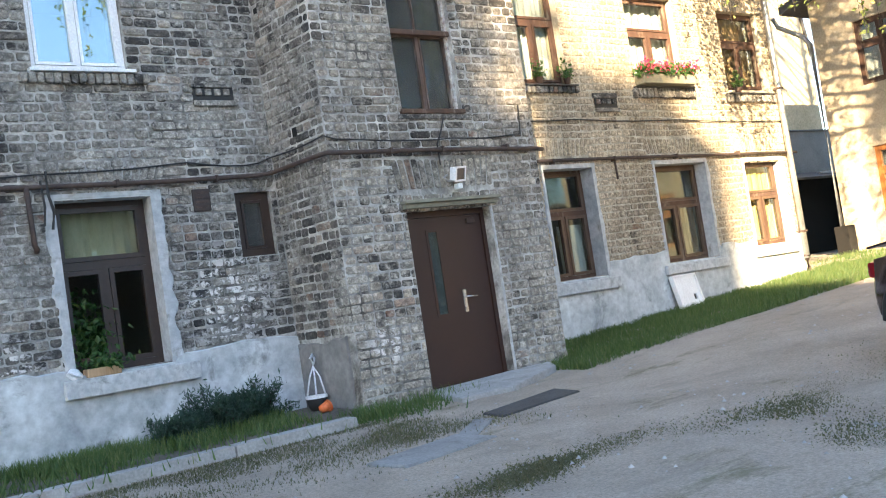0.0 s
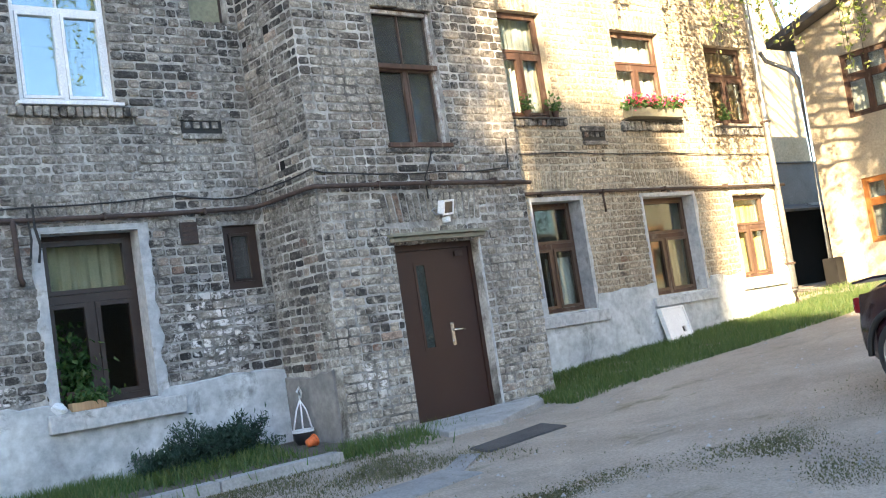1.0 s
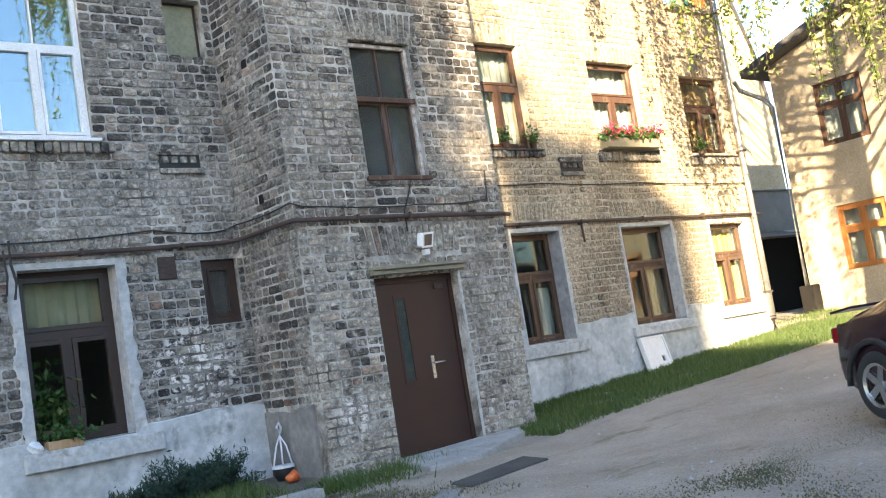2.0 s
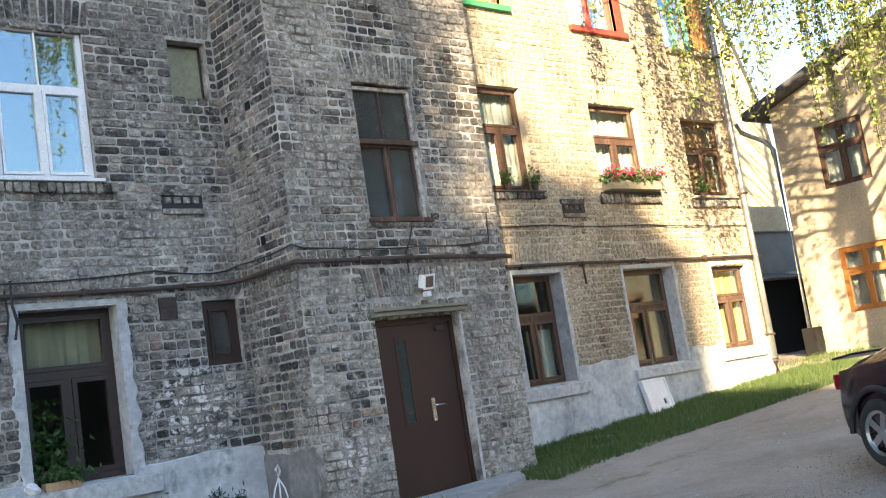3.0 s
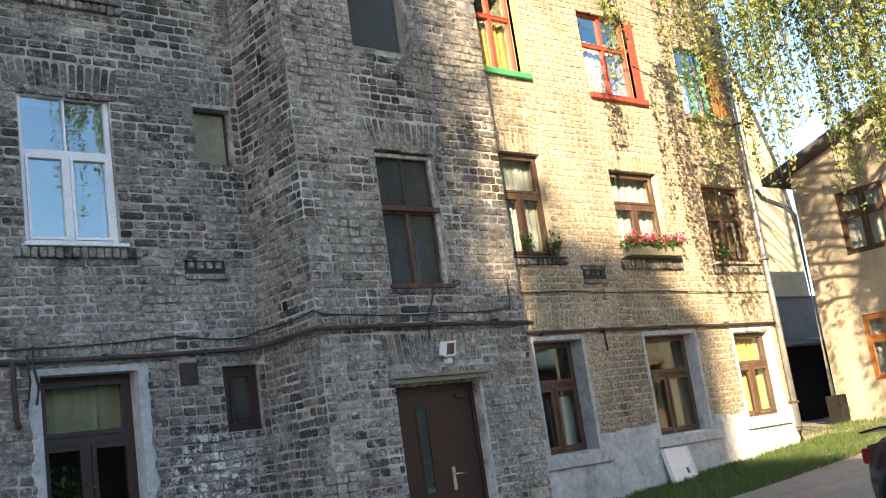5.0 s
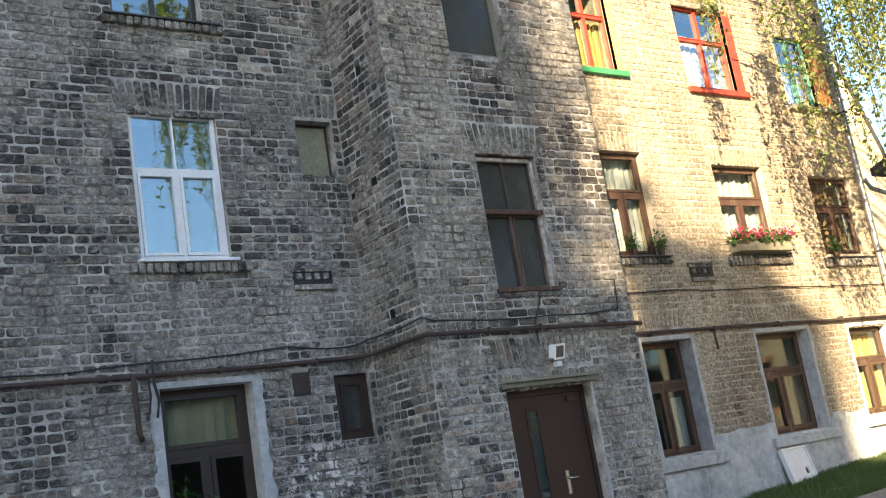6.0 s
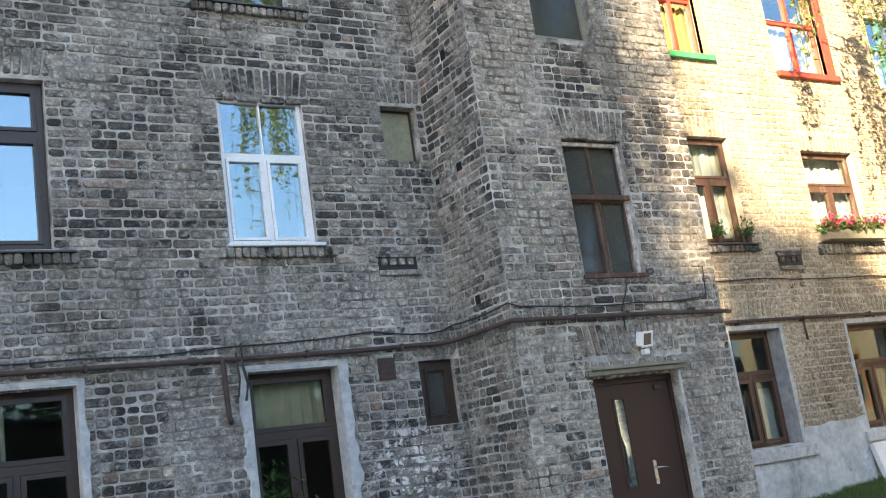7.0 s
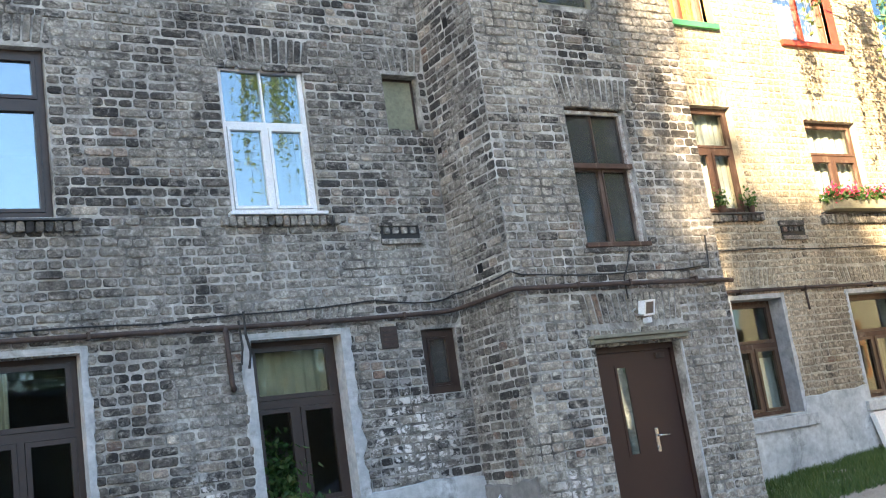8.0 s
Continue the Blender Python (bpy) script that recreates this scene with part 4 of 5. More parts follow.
def birch(base, height, reach, label, seed, limbs=16, strands=14, per=40, size=0.055, hang=2.6, low=0.42, leaf=None, clumps=0, lean=None):
    """A birch: strands of leaves hang from its limbs, in clumps with gaps between them where clumps are given."""
    r = random.Random(seed)
    tree = thing("birch_tree", label, "tree", at=(0, 0, 0))
    bx, by = base
    bz = ground_z(bx, by) - 0.15
    trunk = [Vector((bx + 0.15 * math.sin(k * 0.9 + seed), by + 0.15 * math.cos(k * 0.7 + seed), bz + height * k / 9)) for k in range(10)]
    part("trunk", tubed(trunk, [0.24 * (1 - k / 10.5) + 0.01 for k in range(10)], 12), M_BARK, tree, "", True)
    pts = []
    for i in range(limbs):
        f = low + (0.97 - low) * (i + r.random()) / limbs
        k = f * 9
        p = trunk[int(k)].lerp(trunk[min(9, int(k) + 1)], k % 1)
        az = i * 2.4 + r.uniform(-0.4, 0.4)
        if lean is not None:
            az = lean + r.gauss(0, 0.33) if i % 2 else r.uniform(-2.6, 0.2)
        ln = reach * (1.15 - 0.75 * f) * r.uniform(0.75, 1.15) + 0.3
        path = [p]
        for s in range(1, 6):
            q = s / 5
            path.append(p + Vector((math.cos(az) * ln * q, math.sin(az) * ln * q, ln * (0.75 * q - 0.45 * q * q) + r.uniform(-.08, .08))))
        part("limb", tubed(path, [(0.036 if clumps else 0.07) * (1 - s / 6) + 0.006 for s in range(6)], 6), M_BARK, tree, "", True)
        spots = [(r.uniform(0.35, 1.0) * 5, r.gauss(0, 0.25), r.gauss(0, 0.25), r.uniform(0.35, 1.0)) for _ in range(clumps)]
        twigs = bmesh.new()
        for s in range(strands):
            if spots:
                q, dx, dy, h = spots[r.randrange(clumps)]
                dx, dy, h = dx + r.gauss(0, 0.10), dy + r.gauss(0, 0.10), hang * h * r.uniform(0.6, 1.0)
            else:
                q, dx, dy, h = r.uniform(0.25, 1.0) * 5, r.gauss(0, 0.22), r.gauss(0, 0.22), hang * r.uniform(0.35, 1.0)
            a = path[int(q)] if q >= 5 else path[int(q)].lerp(path[int(q) + 1], q % 1)
            sway = r.uniform(-0.06, 0.06)
            if clumps:
                tube(twigs, [(a.x + dx * w, a.y + dy * w + sway * v, a.z - h * v + 0.1) for v, w in ((0, 0), (0.33, 1), (0.7, 1), (1, 1))], 0.004, 3)
            for t in range(int(per * h / hang)):
                v = r.random()
                pts.append((a.x + dx * min(1, v * 3) + r.gauss(0, 0.035), a.y + dy * min(1, v * 3) + sway * v + r.gauss(0, 0.035), a.z - h * v * v ** 0.2 + 0.1 + r.gauss(0, 0.03)))
        if clumps:
            tagged(part("twig", twigs, M_DARKWOOD, tree, "thin hanging twigs"), "", "", "", "stuff")
        else:
            twigs.free()
    crown = leaves("crown", pts, size, leaf or M_LEAF, tree, "", seed)
    return tree


birch((9.2, -4.8), 12.5, 5.5, "birch with long hanging twigs beside the yard", 11, 48, 34, 105, 0.056, 4.3, 0.42, None, 5, 2.5)
# unseen tree, added only for dappled shade on the stair tower
birch((-13.5, -15.5), 17.0, 4.6, "unseen tall birch added to dapple the tower with shade", 5, 20, 20, 46, 0.075, 4.2, 0.5, None, 6)
birch((8.2, -16.8), 19.0, 7.0, "birch with hanging twigs behind the yard", 6, 22, 40, 70, 0.085, 5.6, 0.62, None, 6)
birch((15.5, -17.5), 14.0, 5.5, "leafy tree behind the yard", 8, 22, 22, 44, 0.15, 4.0, 0.3, M_DARKLEAF)
birch((21.0, -14.5), 13.0, 5.5, "leafy tree behind the yard", 9, 20, 20, 44, 0.15, 4.0, 0.3, M_DARKLEAF)
# unseen tree row, added so the windows mirror something dark
for k in range(7):
    birch((-10.5 + 7 * k, -33.5 - (k % 2)), 10.0, 5.0, "unseen dark tree added to darken the window reflections", 20 + k, 16, 14, 26, 0.30, 3.5, 0.2, M_DARKLEAF)

# grass along the walls
def turf(name, strip, count, label, seed, tall=0.09, material=None, lift=0.0):
    r = random.Random(seed)
    verts, faces = [], []
    for _ in range(count):
        x, y = strip(r)
        if noise.noise((x * 1.7, y * 1.7, seed)) + r.gauss(0, 0.22) < -0.15:
            continue
        z = ground_z(x, y) - 0.01 + lift
        a = r.uniform(0, 6.28)
        h = tall * r.uniform(0.4, 1.3)
        w = 0.006 + 0.004 * r.random()
        lx, ly = r.gauss(0, 0.4) * h, r.gauss(0, 0.4) * h
        b = len(verts)
        verts += [(x - w * math.cos(a), y - w * math.sin(a), z), (x + w * math.cos(a), y + w * math.sin(a), z), (x + lx, y + ly, z + h)]
        faces.append((b, b + 1, b + 2))
    return raw(name, verts, faces, material or M_GRASS, None, label, "stuff")


tagged(turf("grass", lambda r: (r.uniform(-6.5, -0.45), -0.04 - abs(r.gauss(0, 0.55))), 24000, "green grass in the planting bed below the window", 1, 0.13, None, BED), category="grass")
tagged(turf("grass", lambda r: (r.uniform(2.6, 11.2), -0.05 - 1.9 * r.random() ** 1.3), 60000, "green grass strip along the sunny wall", 2, 0.10), category="grass")
tagged(turf("grass", lambda r: (r.uniform(-6.0, 0.4), -1.75 - abs(r.gauss(0, 0.75))), 40000, "thin grass before the kerb", 3, 0.035, M_DRYGRASS), category="grass")
tagged(turf("grass", lambda r: (r.gauss(0.35, 0.35), -1.25 - abs(r.gauss(0, 0.28))), 2600, "tuft of grass at the foot of the stair tower", 4, 0.14), category="grass")
tagged(turf("grass", lambda r: (r.uniform(11.5, 14.0), r.uniform(-6.0, 1.0)), 9000, "grass at the foot of the far house", 5, 0.10), category="grass")
tagged(turf("grass", lambda r: (r.gauss(3.6, 1.2), r.gauss(-6.6, 0.7)), 12000, "thin grass under and beside the car", 6, 0.022, M_DRYGRASS), category="grass")


def gravel(count, seed):
    r = random.Random(seed)
    verts, faces = [], []
    for _ in range(count):
        x, y = r.uniform(-4.5, 11), r.uniform(-9.0, -1.6)
        if noise.noise((x * 0.8, y * 0.8, 2.0)) < -0.1:
            continue
        z, s = ground_z(x, y), 0.008 + 0.022 * r.random() ** 3
        b = len(verts)
        verts += [(x + s * r.uniform(.7, 1.3), y, z), (x, y + s * r.uniform(.7, 1.3), z), (x - s, y, z), (x, y - s, z), (x, y, z + s * 0.8), (x, y, z - s)]
        faces += [(b, b + 1, b + 4), (b + 1, b + 2, b + 4), (b + 2, b + 3, b + 4), (b + 3, b, b + 4)]
    ob = raw("gravel", verts, faces, M_CONCRETE, None, "loose grey pebbles on the yard", "stuff")
    return tagged(ob, category="gravel")


gravel(2200, 12)


for sx, sy, cx, cy, k in ((0.5, 0.15, -1.0, -5.1, 8), (1.0, 0.25, 1.5, -5.6, 9), (0.9, 0.25, -0.6, -6.6, 10), (0.5, 0.2, -0.3, -2.9, 11)):
    tagged(turf("grass", lambda r: (r.gauss(cx, sx), r.gauss(cy, sy)), 9000, "trodden turf growing in the sandy yard", k, 0.016, M_DRYGRASS), category="grass")


def juniper(at, size, seed):
    r = random.Random(seed)
    x, y = at
    z = ground_z(x, y) + BED
    bush = thing("juniper_bush", "dark green spreading juniper in the planting bed", "bush", "junipers", at=(x, y, z))
    pts = []
    for k in range(13):
        a = r.uniform(0, 6.28)
        e = r.uniform(0.35, 1.2)
        ln = size * r.uniform(0.6, 1.1)
        tip = Vector((math.cos(a) * math.cos(e) * ln, math.sin(a) * math.cos(e) * ln * 0.55, math.sin(e) * ln * 0.85))
        bm = tubed([Vector((0, 0, -0.05)), tip * 0.5 + Vector((0, 0, 0.03)), tip], [0.014, 0.009, 0.003], 5)
        part("twig", bm, M_DARKWOOD, bush)
        for q in range(330):
            f = r.uniform(0.15, 1.05)
            pts.append(tip * f + Vector((r.gauss(0, .035), r.gauss(0, .03), r.gauss(0, .03))))
    leaves("foliage", pts, 0.017, M_JUNIPER, bush, "", seed, 3.2, up=0.6)


juniper((-1.60, -0.50), 0.38, 1)
juniper((-1.22, -0.50), 0.55, 2)
juniper((-0.88, -0.45), 0.60, 3)
juniper((-0.62, -0.40), 0.46, 4)

# ---- hanging planter and small pot ----
pl = thing("hanging_planter", "black flower bowl in a white cord hanger, set on the ground", "planter", at=(0.0, -0.47, 0.19))
bm = bmesh.new()
prof = [(0.0, 0.0), (0.075, 0.0), (0.10, 0.05), (0.115, 0.12), (0.118, 0.135), (0.105, 0.135), (0.09, 0.06), (0.0, 0.05)]
rings = [[bm.verts.new((rad * math.cos(a), rad * math.sin(a), z)) for a in [2 * math.pi * k / 20 for k in range(20)]] for rad, z in prof[1:-1]]
for a, b in zip(rings, rings[1:]):
    for k in range(20):
        bm.faces.new((a[k], a[(k + 1) % 20], b[(k + 1) % 20], b[k]))
bm.faces.new(rings[0])
bm.faces.new(rings[-1])
part("bowl", bm, M_CABLE, pl, "black plastic bowl", True)
bm = bmesh.new()
bmesh.ops.create_cone(bm, cap_ends=True, segments=20, radius1=0.119, radius2=0.119, depth=0.03, matrix=Matrix.Translation((0, 0, 0.145)))
part("rim", bm, M_WHITE, pl, "white plastic rim")
for k in range(6):
    a = k * math.pi / 3
    part("cord", tubed([(0.115 * math.cos(a), 0.115 * math.sin(a), 0.15), (0.06 * math.cos(a) + 0.01, 0.06 * math.sin(a), 0.36), (0.02, 0.02, 0.47)], 0.008, 6), M_WHITE, pl, "white cord", True)
part("knot", tubed([(0.02, 0.02, 0.44), (0.025, 0.02, 0.50), (0.0, 0.02, 0.56), (0.03, 0.02, 0.60), (0.05, 0.02, 0.55), (0.03, 0.02, 0.49)], 0.014, 8), M_WHITE, pl, "white cord loop", True)
pot = thing("flower_pot", "small orange plastic flower pot lying on its side", "pot", at=(-0.12, -0.80, 0.235))
bm = bmesh.new()
bmesh.ops.create_cone(bm, cap_ends=True, segments=18, radius1=0.04, radius2=0.058, depth=0.10, matrix=Matrix.Rotation(radians(75), 4, "Y"))
M_ORANGE = surf("orange_plastic", (0.60, 0.12, 0.03), (0.72, 0.18, 0.05), 6, 0.5, 0.05, 0.001, 60)
part("body", bm, M_ORANGE, pot, "", True)
bm = bmesh.new()
bmesh.ops.create_cone(bm, cap_ends=True, segments=18, radius1=0.064, radius2=0.064, depth=0.022, matrix=Matrix.Rotation(radians(75), 4, "Y") @ Matrix.Translation((0, 0, 0.05)))
part("rim", bm, M_ORANGE, pot)

# ---- plants at the windows ----
r0 = random.Random(4)
pp = thing("potted_plant", "leafy green pot plant behind the window", "plant", at=(-2.10, 0.27, 0.95))
part("pot", boxed(-0.1, 0.1, -0.08, 0.08, 0.0, 0.16, bevel=0.02), M_REDWOOD, pp)
leaves("foliage", [(r0.gauss(0, .13), r0.gauss(0, .06), 0.2 + abs(r0.gauss(0.15, .2))) for _ in range(700)], 0.06, M_PLANT, pp, "", 3)
tr = thing("planter_box", "straw-brown planter with drying plants on the sill", "planter", at=(-2.08, -0.0, 0.916))
part("box", boxed(-0.17, 0.17, -0.075, 0.06, 0.0, 0.085, bevel=0.01), M_TAN, tr)
leaves("foliage", [(r0.gauss(0.04, .12), r0.gauss(-0.02, .04), 0.09 + abs(r0.gauss(0.0, .06))) for _ in range(260)], 0.045, M_PLANT, tr, "", 5)
bag = thing("paper_bag", "crumpled white bag lying on the window sill", "bag", at=(-2.36, -0.03, 0.97))
bm = bmesh.new()
bmesh.ops.create_icosphere(bm, subdivisions=3, radius=0.075)
for v in bm.verts:
    v.co *= 1 + 0.45 * noise.noise(v.co * 16)
    v.co.z *= 0.75
part("bag_body", bm, M_WHITE, bag)
fb = thing("flower_box", "window box with pink geraniums", "planter", at=(7.18, -0.12, 3.93))
part("box", boxed(-0.62, 0.62, -0.10, 0.09, 0.0, 0.15, bevel=0.01), M_BOARD, fb)
leaves("foliage", [(r0.uniform(-.66, .66), r0.gauss(-0.04, .07), 0.15 + abs(r0.gauss(0.02, .07))) for _ in range(1100)], 0.05, M_PLANT, fb, "", 6)
leaves("blossom", [(c + r0.gauss(0, .05), r0.gauss(-0.08, .06), 0.24 + r0.gauss(0.02, .05)) for c in (-.58, -.50, -.30, -.12, .12, .35, .55, .62) for _ in range(60)], 0.04, M_PINK, fb, "pink geranium blossom", 7)
for x, z, s in ((5.1, 3.925, 0.09), (9.15, 3.84, 0.12), (4.55, 3.925, 0.10)):
    sp = thing("potted_plant", "small pot plant on the upper window sill", "plant", at=(x, -0.02, z))
    bm = bmesh.new()
    bmesh.ops.create_cone(bm, cap_ends=True, segments=14, radius1=0.04, radius2=0.055, depth=0.1, matrix=Matrix.Translation((0, 0, 0.05)))
    part("pot", bm, M_REDWOOD, sp)
    leaves("foliage", [(r0.gauss(0, .05), r0.gauss(0, .04), 0.1 + abs(r0.gauss(0, s))) for _ in range(120)], 0.04, M_PLANT, sp, "", 8)

# ---- white panel leaning on the plinth ----
pan = thing("enamel_basin", "white enamel basin leaning against the plinth", "basin", at=(6.86, -0.20, 0.44))
Q = Matrix.Rotation(radians(-14), 4, "X")
bm = bmesh.new()
pierced(bm, -0.26, 0.26, 0.0, 0.56, [(0.08, 0.16, 0.17, 0.26)], -0.03, 0.03, Q)
part("panel", bm, M_WHITE, pan)
bm = bmesh.new()
pierced(bm, -0.275, 0.275, -0.01, 0.575, [(-0.245, 0.245, 0.02, 0.545)], -0.045, 0.035, Q)
part("rim", bm, M_WHITE, pan)
part("drain", boxed(0.07, 0.17, 0.0, 0.01, 0.16, 0.27, m=Q), M_CABLE, pan, "dark drain hole")

# ---- rain pipe at the house end ----
dp = thing("downpipe", "zinc rain pipe at the corner of the house", "downpipe")
part("pipe", tubed([(10.24, -0.09, 8.6), (10.24, -0.09, 6.0), (10.24, -0.09, 3.2), (10.24, -0.09, 0.95)], 0.05, 12), M_ZINC, dp, "", True)
part("shoe", tubed([(10.24, -0.09, 1.0), (10.24, -0.09, 0.72), (10.22, -0.20, 0.62)], 0.058, 12), M_RUST, dp, "rusty lower end", True)
for z in (1.4, 3.9, 6.4, 8.2):
    part("clamp", boxed(10.18, 10.30, -0.15, 0.0, z, z + 0.035, bevel=0.004), M_RUST, dp)

# ---- far end of the yard ----
yb = thing("ochre_house", "tall ochre stucco house beyond the passage", "house", at=(0, 0, 0))
bm = bmesh.new()
out = [(10.9, 0.5), (19.0, 0.5), (18.9, 6.0), (18.55, 7.7), (17.1, 10.9), (16.5, 11.8), (10.9, 11.8)]
f = [bm.verts.new((x, 4.3, z)) for x, z in out]
b_ = [bm.verts.new((x, 9.0, z)) for x, z in out]
bm.faces.new(f)
bm.faces.new(b_[::-1])
for i in range(len(out)):
    bm.faces.new((f[i], f[(i + 1) % len(out)], b_[(i + 1) % len(out)], b_[i]))
part("wall", bm, M_STUCCO, yb)
part("verge", tubed([(18.93, 4.27, 6.0), (18.58, 4.27, 7.7), (17.12, 4.27, 10.92), (16.5, 4.27, 11.82)], 0.05, 8), M_DARKZINC, yb, "dark sheet metal verge")
sh = thing("shed", "low dark shed with a sagging tarred roof and open front", "shed", at=(0, 0, 0))
# shed walls are near-black to paint the deep shade of the opening
part("side_wall", boxed(15.2, 15.35, 3.45, 4.28, 0.6, 2.70), M_SHADE_GUARD_BLACK, sh)
part("side_wall", boxed(18.9, 19.05, 3.45, 4.28, 0.6, 2.70), M_SHADE_GUARD_BLACK, sh)
part("back_wall", boxed(15.36, 18.89, 4.10, 4.16, 0.6, 2.80), M_SHADE_GUARD_BLACK, sh, "black backing that paints the open front's deep shade")
# grey strip paints the shaded lower wall up to the level shadow edge
part("upper_wall", boxed(15.0, 19.1, 4.20, 4.296, 2.80, 4.02), M_SHADEGREY, sh, "wall strip above the shed, shade put into its grey")
part("edge_strip", boxed(15.0, 19.12, 4.16, 4.296, 4.022, 4.06, bevel=0.008), M_DARKZINC, sh, "thin dark strip along the grey's upper edge")
bm = bmesh.new()
box(bm, 15.1, 19.15, 3.30, 4.18, 2.70, 2.76, bevel=0.01, m=Matrix.Translation((0, 3.3, 2.70)) @ Matrix.Rotation(radians(14), 4, "X") @ Matrix.Translation((0, -3.3, -2.70)))
part("roof", bm, M_ROOF, sh)
for k in range(2):
    bm = bmesh.new()
    box(bm, 17.4 + 0.3 * k, 18.8, 3.6 + 0.25 * k, 3.7 + 0.25 * k, 2.85 + 0.062 * k, 2.885 + 0.062 * k, bevel=0.008)
    part("board", bm, M_SURROUND, sh, "pale loose board on the roof")

FX = 14.0
far = thing("far_house", "grey-beige stucco house in dappled sun at the yard's end", "house", at=(0, 0, 0))
FARM = pose(FX, 0, 0, 0, 0, -90)           # u runs towards the viewer's side (-y)
fh = [(-0.42, 0.62, 1.62, 2.92), (-0.42, 0.62, 4.15, 5.45), (2.4, 3.45, 1.62, 2.92), (2.4, 3.45, 4.15, 5.45), (5.0, 6.05, 1.62, 2.92), (5.0, 6.05, 4.15, 5.45)]
bm = bmesh.new()
pierced(bm, -1.30, 8.5, 0.2, 6.1, fh, 0.0, 0.4, FARM)
bm2 = [(-1.30, 6.1), (3.6, 7.6), (8.5, 6.1)]
fa = [bm.verts.new(FARM @ Vector((u, 0.0, w))) for u, w in bm2]
fb_ = [bm.verts.new(FARM @ Vector((u, 0.4, w))) for u, w in bm2]
bm.faces.new(fa)
bm.faces.new(fb_[::-1])
part("wall", bm, M_FARSTUCCO, far)
part("rear_wall", boxed(FX + 0.4, FX + 6, -8.5, -8.2, 0.2, 6.1), M_FARSTUCCO, far)
part("side_wall", boxed(FX + 0.4, FX + 6, 1.0, 1.3, 0.2, 6.1), M_FARSTUCCO, far)
for k in (0, 1):
    bm = bmesh.new()
    a = [(-1.75, 5.98), (3.6, 7.65)] if k == 0 else [(3.6, 7.65), (8.95, 5.98)]
    q = [bm.verts.new(FARM @ Vector((u, d, w + e))) for e in (0.0, 0.16) for u, w in a for d in (-0.35, 6.0)]
    for idx in ((0, 1, 3, 2), (4, 5, 7, 6), (0, 1, 5, 4), (2, 3, 7, 6), (0, 2, 6, 4), (1, 3, 7, 5)):
        bm.faces.new([q[i] for i in idx])
    part("roof", bm, M_ROOF, far)
for i, h in enumerate(fh):
    w_ = window("window", h, FARM, "varnished wooden window", M_REDWOOD if i % 2 else M_OCHRE, 0.62, 2, 2, 0.05, 0.08, 0.03, curtain=(M_CURTAIN, 0, 1, 0, 1))
    for key in ("category", "kind"):
        del w_[key]
    w_.parent = far
    part("interior", boxed(h[0] - 0.1, h[1] + 0.1, 0.42, 0.5, h[2] - 0.1, h[3] + 0.1, m=FARM), M_ROOM, w_)
gut = part("gutter", tubed([FARM @ Vector(p) for p in ((-1.95, -0.30, 5.98), (-1.95, -0.15, 5.80), (-1.45, -0.10, 5.45), (-1.32, -0.08, 5.25), (-1.32, -0.08, 0.95))], 0.05, 10), M_ZINC, far, "zinc gutter pipe", True)
part("base_post", boxed(FX - 0.35, FX - 0.05, 1.05, 1.35, 0.6, 1.45, bevel=0.02), M_SHADE_GUARD_BLACK, far, "dark guard at the house corner")


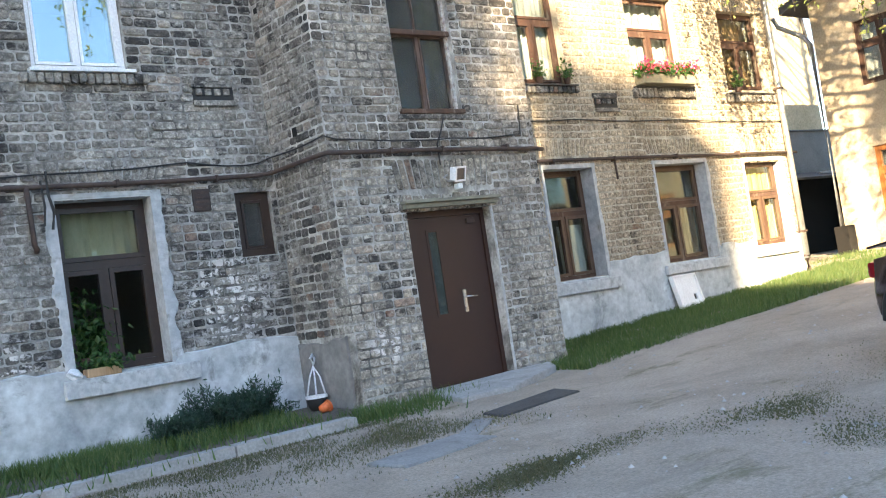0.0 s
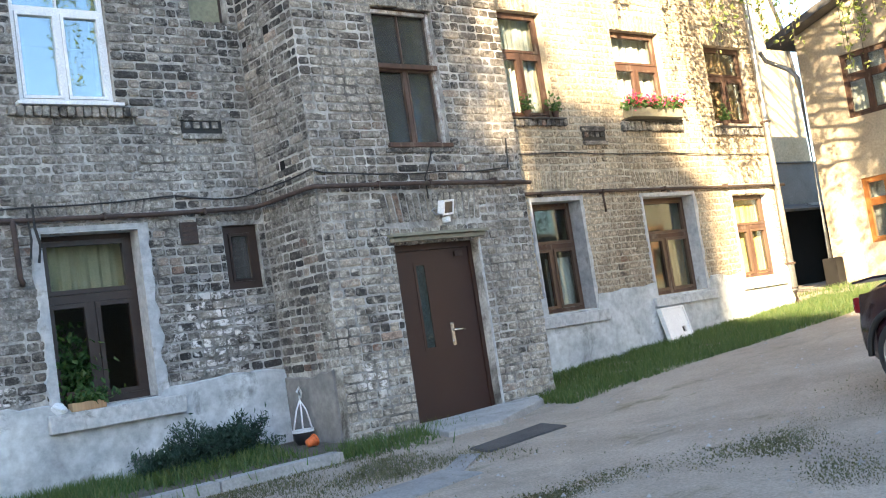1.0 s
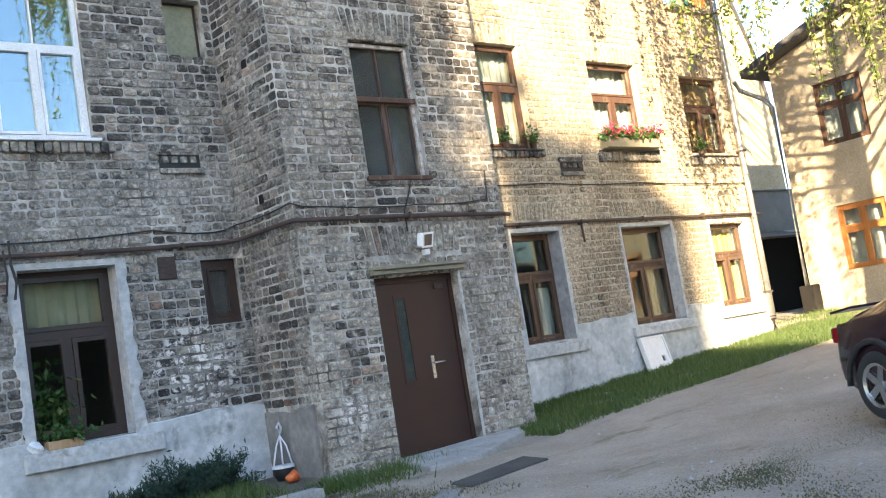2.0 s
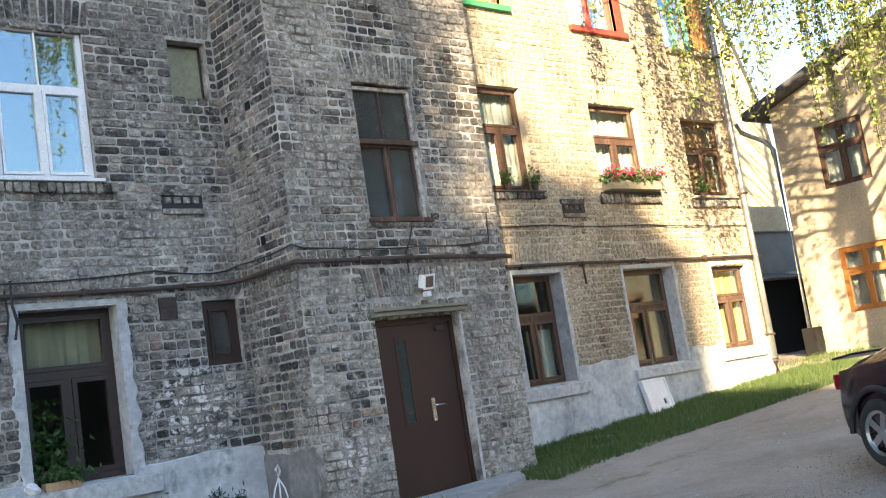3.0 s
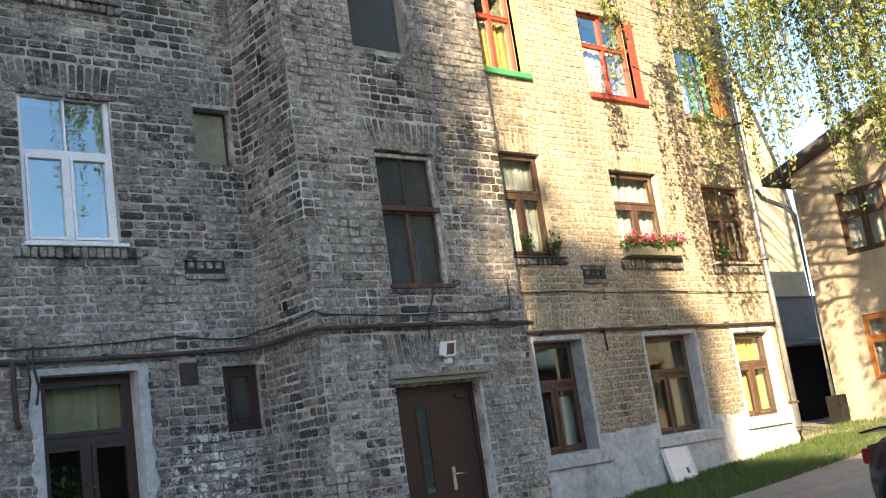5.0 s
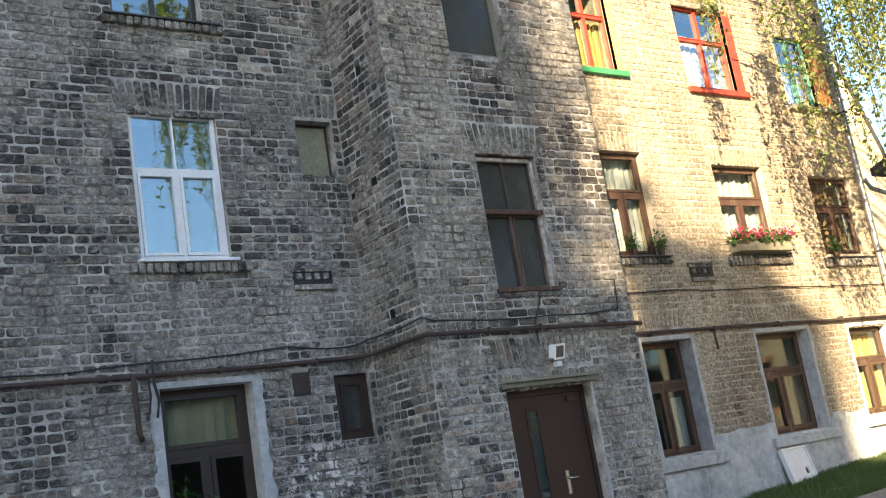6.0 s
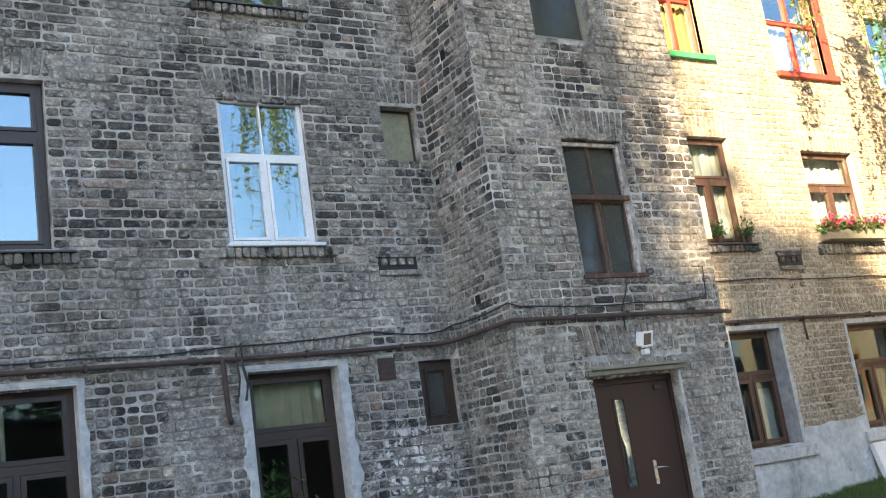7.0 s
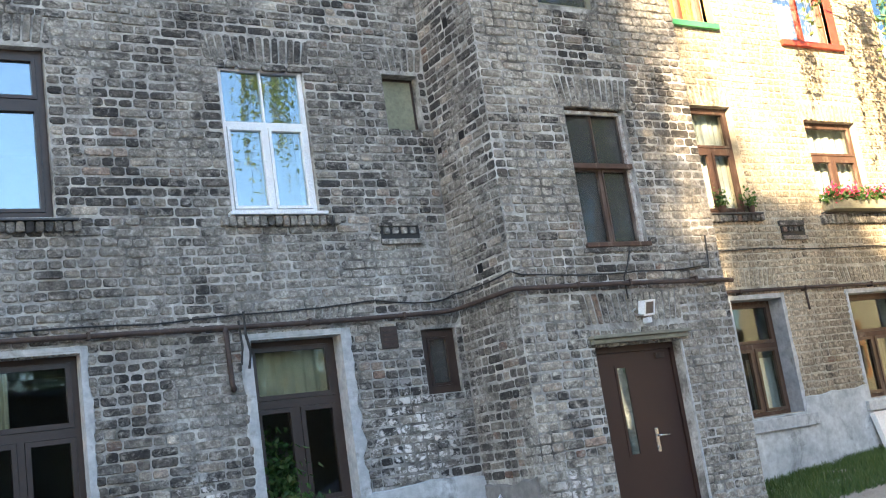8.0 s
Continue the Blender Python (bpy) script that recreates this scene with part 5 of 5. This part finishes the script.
# ---- parked car ----
def car(at, heading):
    c = thing("parked_car", "dark maroon hatchback parked on the yard, rear towards the house", "car", at=(at[0], at[1], ground_z(*at)))
    c.rotation_euler = (0, 0, heading)
    c.scale = (0.93, 0.93, 0.93)
    M_PAINT = surf("dark_maroon_car_paint", (0.022, 0.008, 0.012), (0.030, 0.011, 0.016), 3, 0.18, 0.0)
    M_TYRE = surf("tyre_rubber", (0.015, 0.015, 0.015), (0.03, 0.03, 0.03), 8, 0.85, 0.2, 0.003, 60)
    M_LIGHT = surf("red_lamp_cover", (0.20, 0.008, 0.012), (0.28, 0.012, 0.015), 5, 0.15, 0.0)
    # stations along the body, x forwards from the rear bumper: (x, half width, floor, waist, top, half width at the top)
    st = [(0.0, 0.60, 0.42, 0.70, 0.76, 0.56), (0.06, 0.72, 0.30, 0.80, 0.88, 0.62), (0.22, 0.82, 0.24, 0.88, 0.94, 0.66), (0.55, 0.86, 0.22, 0.91, 1.02, 0.64), (1.0, 0.88, 0.21, 0.92, 1.18, 0.60), (1.6, 0.88, 0.21, 0.92, 1.32, 0.58), (2.2, 0.88, 0.21, 0.92, 1.33, 0.58), (2.7, 0.88, 0.21, 0.91, 1.18, 0.60), (3.2, 0.87, 0.22, 0.88, 0.94, 0.70), (3.8, 0.82, 0.25, 0.78, 0.82, 0.68), (4.05, 0.66, 0.34, 0.60, 0.64, 0.56)]
    bm = bmesh.new()
    rings = []
    for x, hw, fl, wa, tp, ht in st:
        sec = [(hw * 0.85, fl), (hw, fl + 0.12), (hw + 0.01, (fl + wa) / 2), (hw - 0.02, wa), (ht + 0.03, tp - 0.05), (ht - 0.08, tp), (0, tp + 0.02)]
        sec = sec + [(-a, b) for a, b in sec[-2::-1]]
        rings.append([bm.verts.new((x, a, b)) for a, b in sec])
    for a, b in zip(rings, rings[1:]):
        for k in range(len(a) - 1):
            bm.faces.new((a[k], b[k], b[k + 1], a[k + 1]))
        bm.faces.new((a[-1], b[-1], b[0], a[0]))
    bm.faces.new(rings[0])
    bm.faces.new(rings[-1][::-1])
    body = part("body", bm, M_PAINT, c, "dark maroon paint with reflections", True)
    part("spoiler", boxed(-0.03, 0.30, -0.62, 0.62, 0.985, 1.01, bevel=0.012, m=Matrix.Translation((0.02, 0, 0)) @ Matrix.Rotation(radians(-6), 4, "Y")), M_PAINT, c)
    part("bumper", boxed(-0.03, 0.32, -0.70, 0.70, 0.34, 0.56, bevel=0.10), M_PAINT, c)
    for s in (-1, 1):
        part("tail_light", boxed(0.07, 0.26, s * 0.725 - 0.06, s * 0.725 + 0.085, 0.70, 0.86, bevel=0.04), M_LIGHT, c, "red tail light")
        for x in (0.78, 3.32):
            w = new("wheel")
            w.parent = c
            w.location = (x, s * 0.80, 0.31)
            w.rotation_euler = (radians(90), 0, 0)
            bm = bmesh.new()
            prof = [(0.20, -0.10), (0.29, -0.10), (0.312, -0.07), (0.312, 0.07), (0.29, 0.10), (0.20, 0.10)]
            rg = [[bm.verts.new((q * math.cos(6.2832 * k / 32), q * math.sin(6.2832 * k / 32), z)) for k in range(32)] for q, z in prof]
            for a, b in zip(rg, rg[1:] + rg[:1]):
                for k in range(32):
                    bm.faces.new((a[k], a[(k + 1) % 32], b[(k + 1) % 32], b[k]))
            part("tyre", bm, M_TYRE, w, "black tyre", True)
            bm = bmesh.new()
            rg = [[bm.verts.new((q * math.cos(6.2832 * k / 32), q * math.sin(6.2832 * k / 32), z)) for k in range(32)] for q, z in [(0.175, -0.09), (0.205, -0.105), (0.205, 0.105), (0.175, 0.09)]]
            for a, b in zip(rg, rg[1:] + rg[:1]):
                for k in range(32):
                    bm.faces.new((a[k], a[(k + 1) % 32], b[(k + 1) % 32], b[k]))
            for k in range(5):
                box(bm, 0.03, 0.19, -0.035, 0.035, -0.085, 0.085, m=Matrix.Rotation(6.2832 * k / 5, 4, "Z"))
            bmesh.ops.create_cone(bm, cap_ends=True, segments=16, radius1=0.05, radius2=0.05, depth=0.18)
            part("rim", bm, M_CHROME, w, "five-spoke alloy rim")
            part("disc", boxed(-0.13, 0.13, -0.13, 0.13, -0.02, 0.02, bevel=0.01), M_CABLE, w)
            bm = bmesh.new()
            arc = [(x + 0.40 * math.cos(a), s * 0.892, 0.31 + 0.40 * math.sin(a)) for a in [math.pi * k / 14 for k in range(15)]]
            tube(bm, arc, 0.03, 8)
            part("wheel_arch", bm, M_CABLE, c, "dark wheel arch", True)
    return c


car((3.60, -5.50), radians(-115))

# ---- unseen slabs added behind the viewer, whose shade falls on the yard ----
def behind(x0, x1, y0, y1, height, ridge, label):
    """An unseen sun-blocking slab whose top falls from its west end (ridge) to its east end (height)."""
    h = thing("shade_slab", label, "house", at=(0, 0, 0))
    bm = bmesh.new()
    v = [bm.verts.new(p) for p in ((x0, y0, -1.5), (x1, y0, -1.5), (x1, y1, -1.5), (x0, y1, -1.5), (x0, y0, ridge), (x1, y0, height), (x1, y1, height), (x0, y1, ridge))]
    for f in ((0, 1, 2, 3), (4, 5, 6, 7), (0, 1, 5, 4), (1, 2, 6, 5), (2, 3, 7, 6), (3, 0, 4, 7)):
        bm.faces.new([v[i] for i in f])
    part("wall", bm, M_BEHIND, h)


def from_sun(x, z, y=-30.0):
    """Where the sun's ray to (x, 0, z) on the facade crosses the plane y."""
    d = -y / -TO_SUN.y
    return x + TO_SUN.x * d, z + TO_SUN.z * d


# upper edges of the added slabs as their shade falls on the facade, west to east
SHADE_EDGES = ((3.62, 2.75, 4.36, 2.75), (4.36, 4.4, 7.4, 3.95), (7.4, 3.6, 8.4, 2.9), (8.42, 0.6, 13.0, -2.0))
for x0, z0, x1, z1 in SHADE_EDGES:
    (ax, az), (bx_, bz_) = from_sun(x0, z0, -38), from_sun(x1, z1, -38)
    behind(ax, bx_, -38.1, -38, bz_, az, "unseen dark slab that shapes the sun's edge on the facade")
(ax, az) = from_sun(3.62, 20, -38)
behind(ax - 30, ax, -38.1, -38, az, az, "unseen tall dark slab that shades the west of the facade")

# unseen garages, added to keep bright horizon out of the low panes
garage = thing("unseen_garage_row", "unseen low dark garages added to block the horizon's glow", "garage")
for k in range(9):
    x = -14 + k * 5.5
    part("wall", boxed(x, x + 5.42, -29, -24, -1.5, 4.2 + 0.3 * (k % 3)), M_BEHIND, garage)
    part("door", boxed(x + 1.2, x + 4.2, -24.0, -23.94, -1.2, 2.0, bevel=0.02), M_DARKWOOD, garage)
    part("roof", boxed(x - 0.02, x + 5.44, -29.2, -23.7, 4.22 + 0.3 * (k % 3), 4.4 + 0.3 * (k % 3)), M_ROOF, garage)

# ---- bricks last ----
ARCH_LEFT = [(-5.16, -4.03, 5.70, 6.0), (-2.50, -1.33, 5.66, 5.96), (-0.46, 0.10, 5.67, 5.97), (-2.48, -1.18, 2.84, 2.99), (-0.42, 0.10, 2.69, 2.80)]
ARCH_FRONT = [(0.98, 2.36, 2.40, 2.74), (1.08, 2.20, 4.94, 5.26)]
ARCH_RIGHT = [(4.05, 5.1, 5.5, 5.78), (6.52, 7.76, 5.35, 5.63), (8.8, 10.05, 5.24, 5.52), (3.3, 5.3, 2.9, 3.15), (6.6, 8.0, 2.88, 3.12), (8.85, 10.0, 2.86, 3.10)]
lay(wall_left, LEFT, -6.0, BAY_X0 - 0.005, 0.98, TOP - 0.1, HOLES_LEFT, ARCH_LEFT, (-1.25, 0.14, 1.0, 2.75), 1)
lay(wall_side, SIDE, 0.0, 1.13, 0.88, TOP - 0.1, HOLES_SIDE, [], (0, 1.13, 0.9, 3.6), 2)
lay(wall_front, FRONT, BAY_X0 + 0.003, BAY_X1, -0.05, TOP - 0.1, HOLES_FRONT, ARCH_FRONT, (0.1, 1.1, 0.0, 3.2), 3, "limed")
lay(wall_right, LEFT, BAY_X1 + 0.01, 10.29, 1.33, TOP - 0.4, HOLES_RIGHT, ARCH_RIGHT, (5.3, 6.75, 1.3, 2.8), 4, "suntinted")
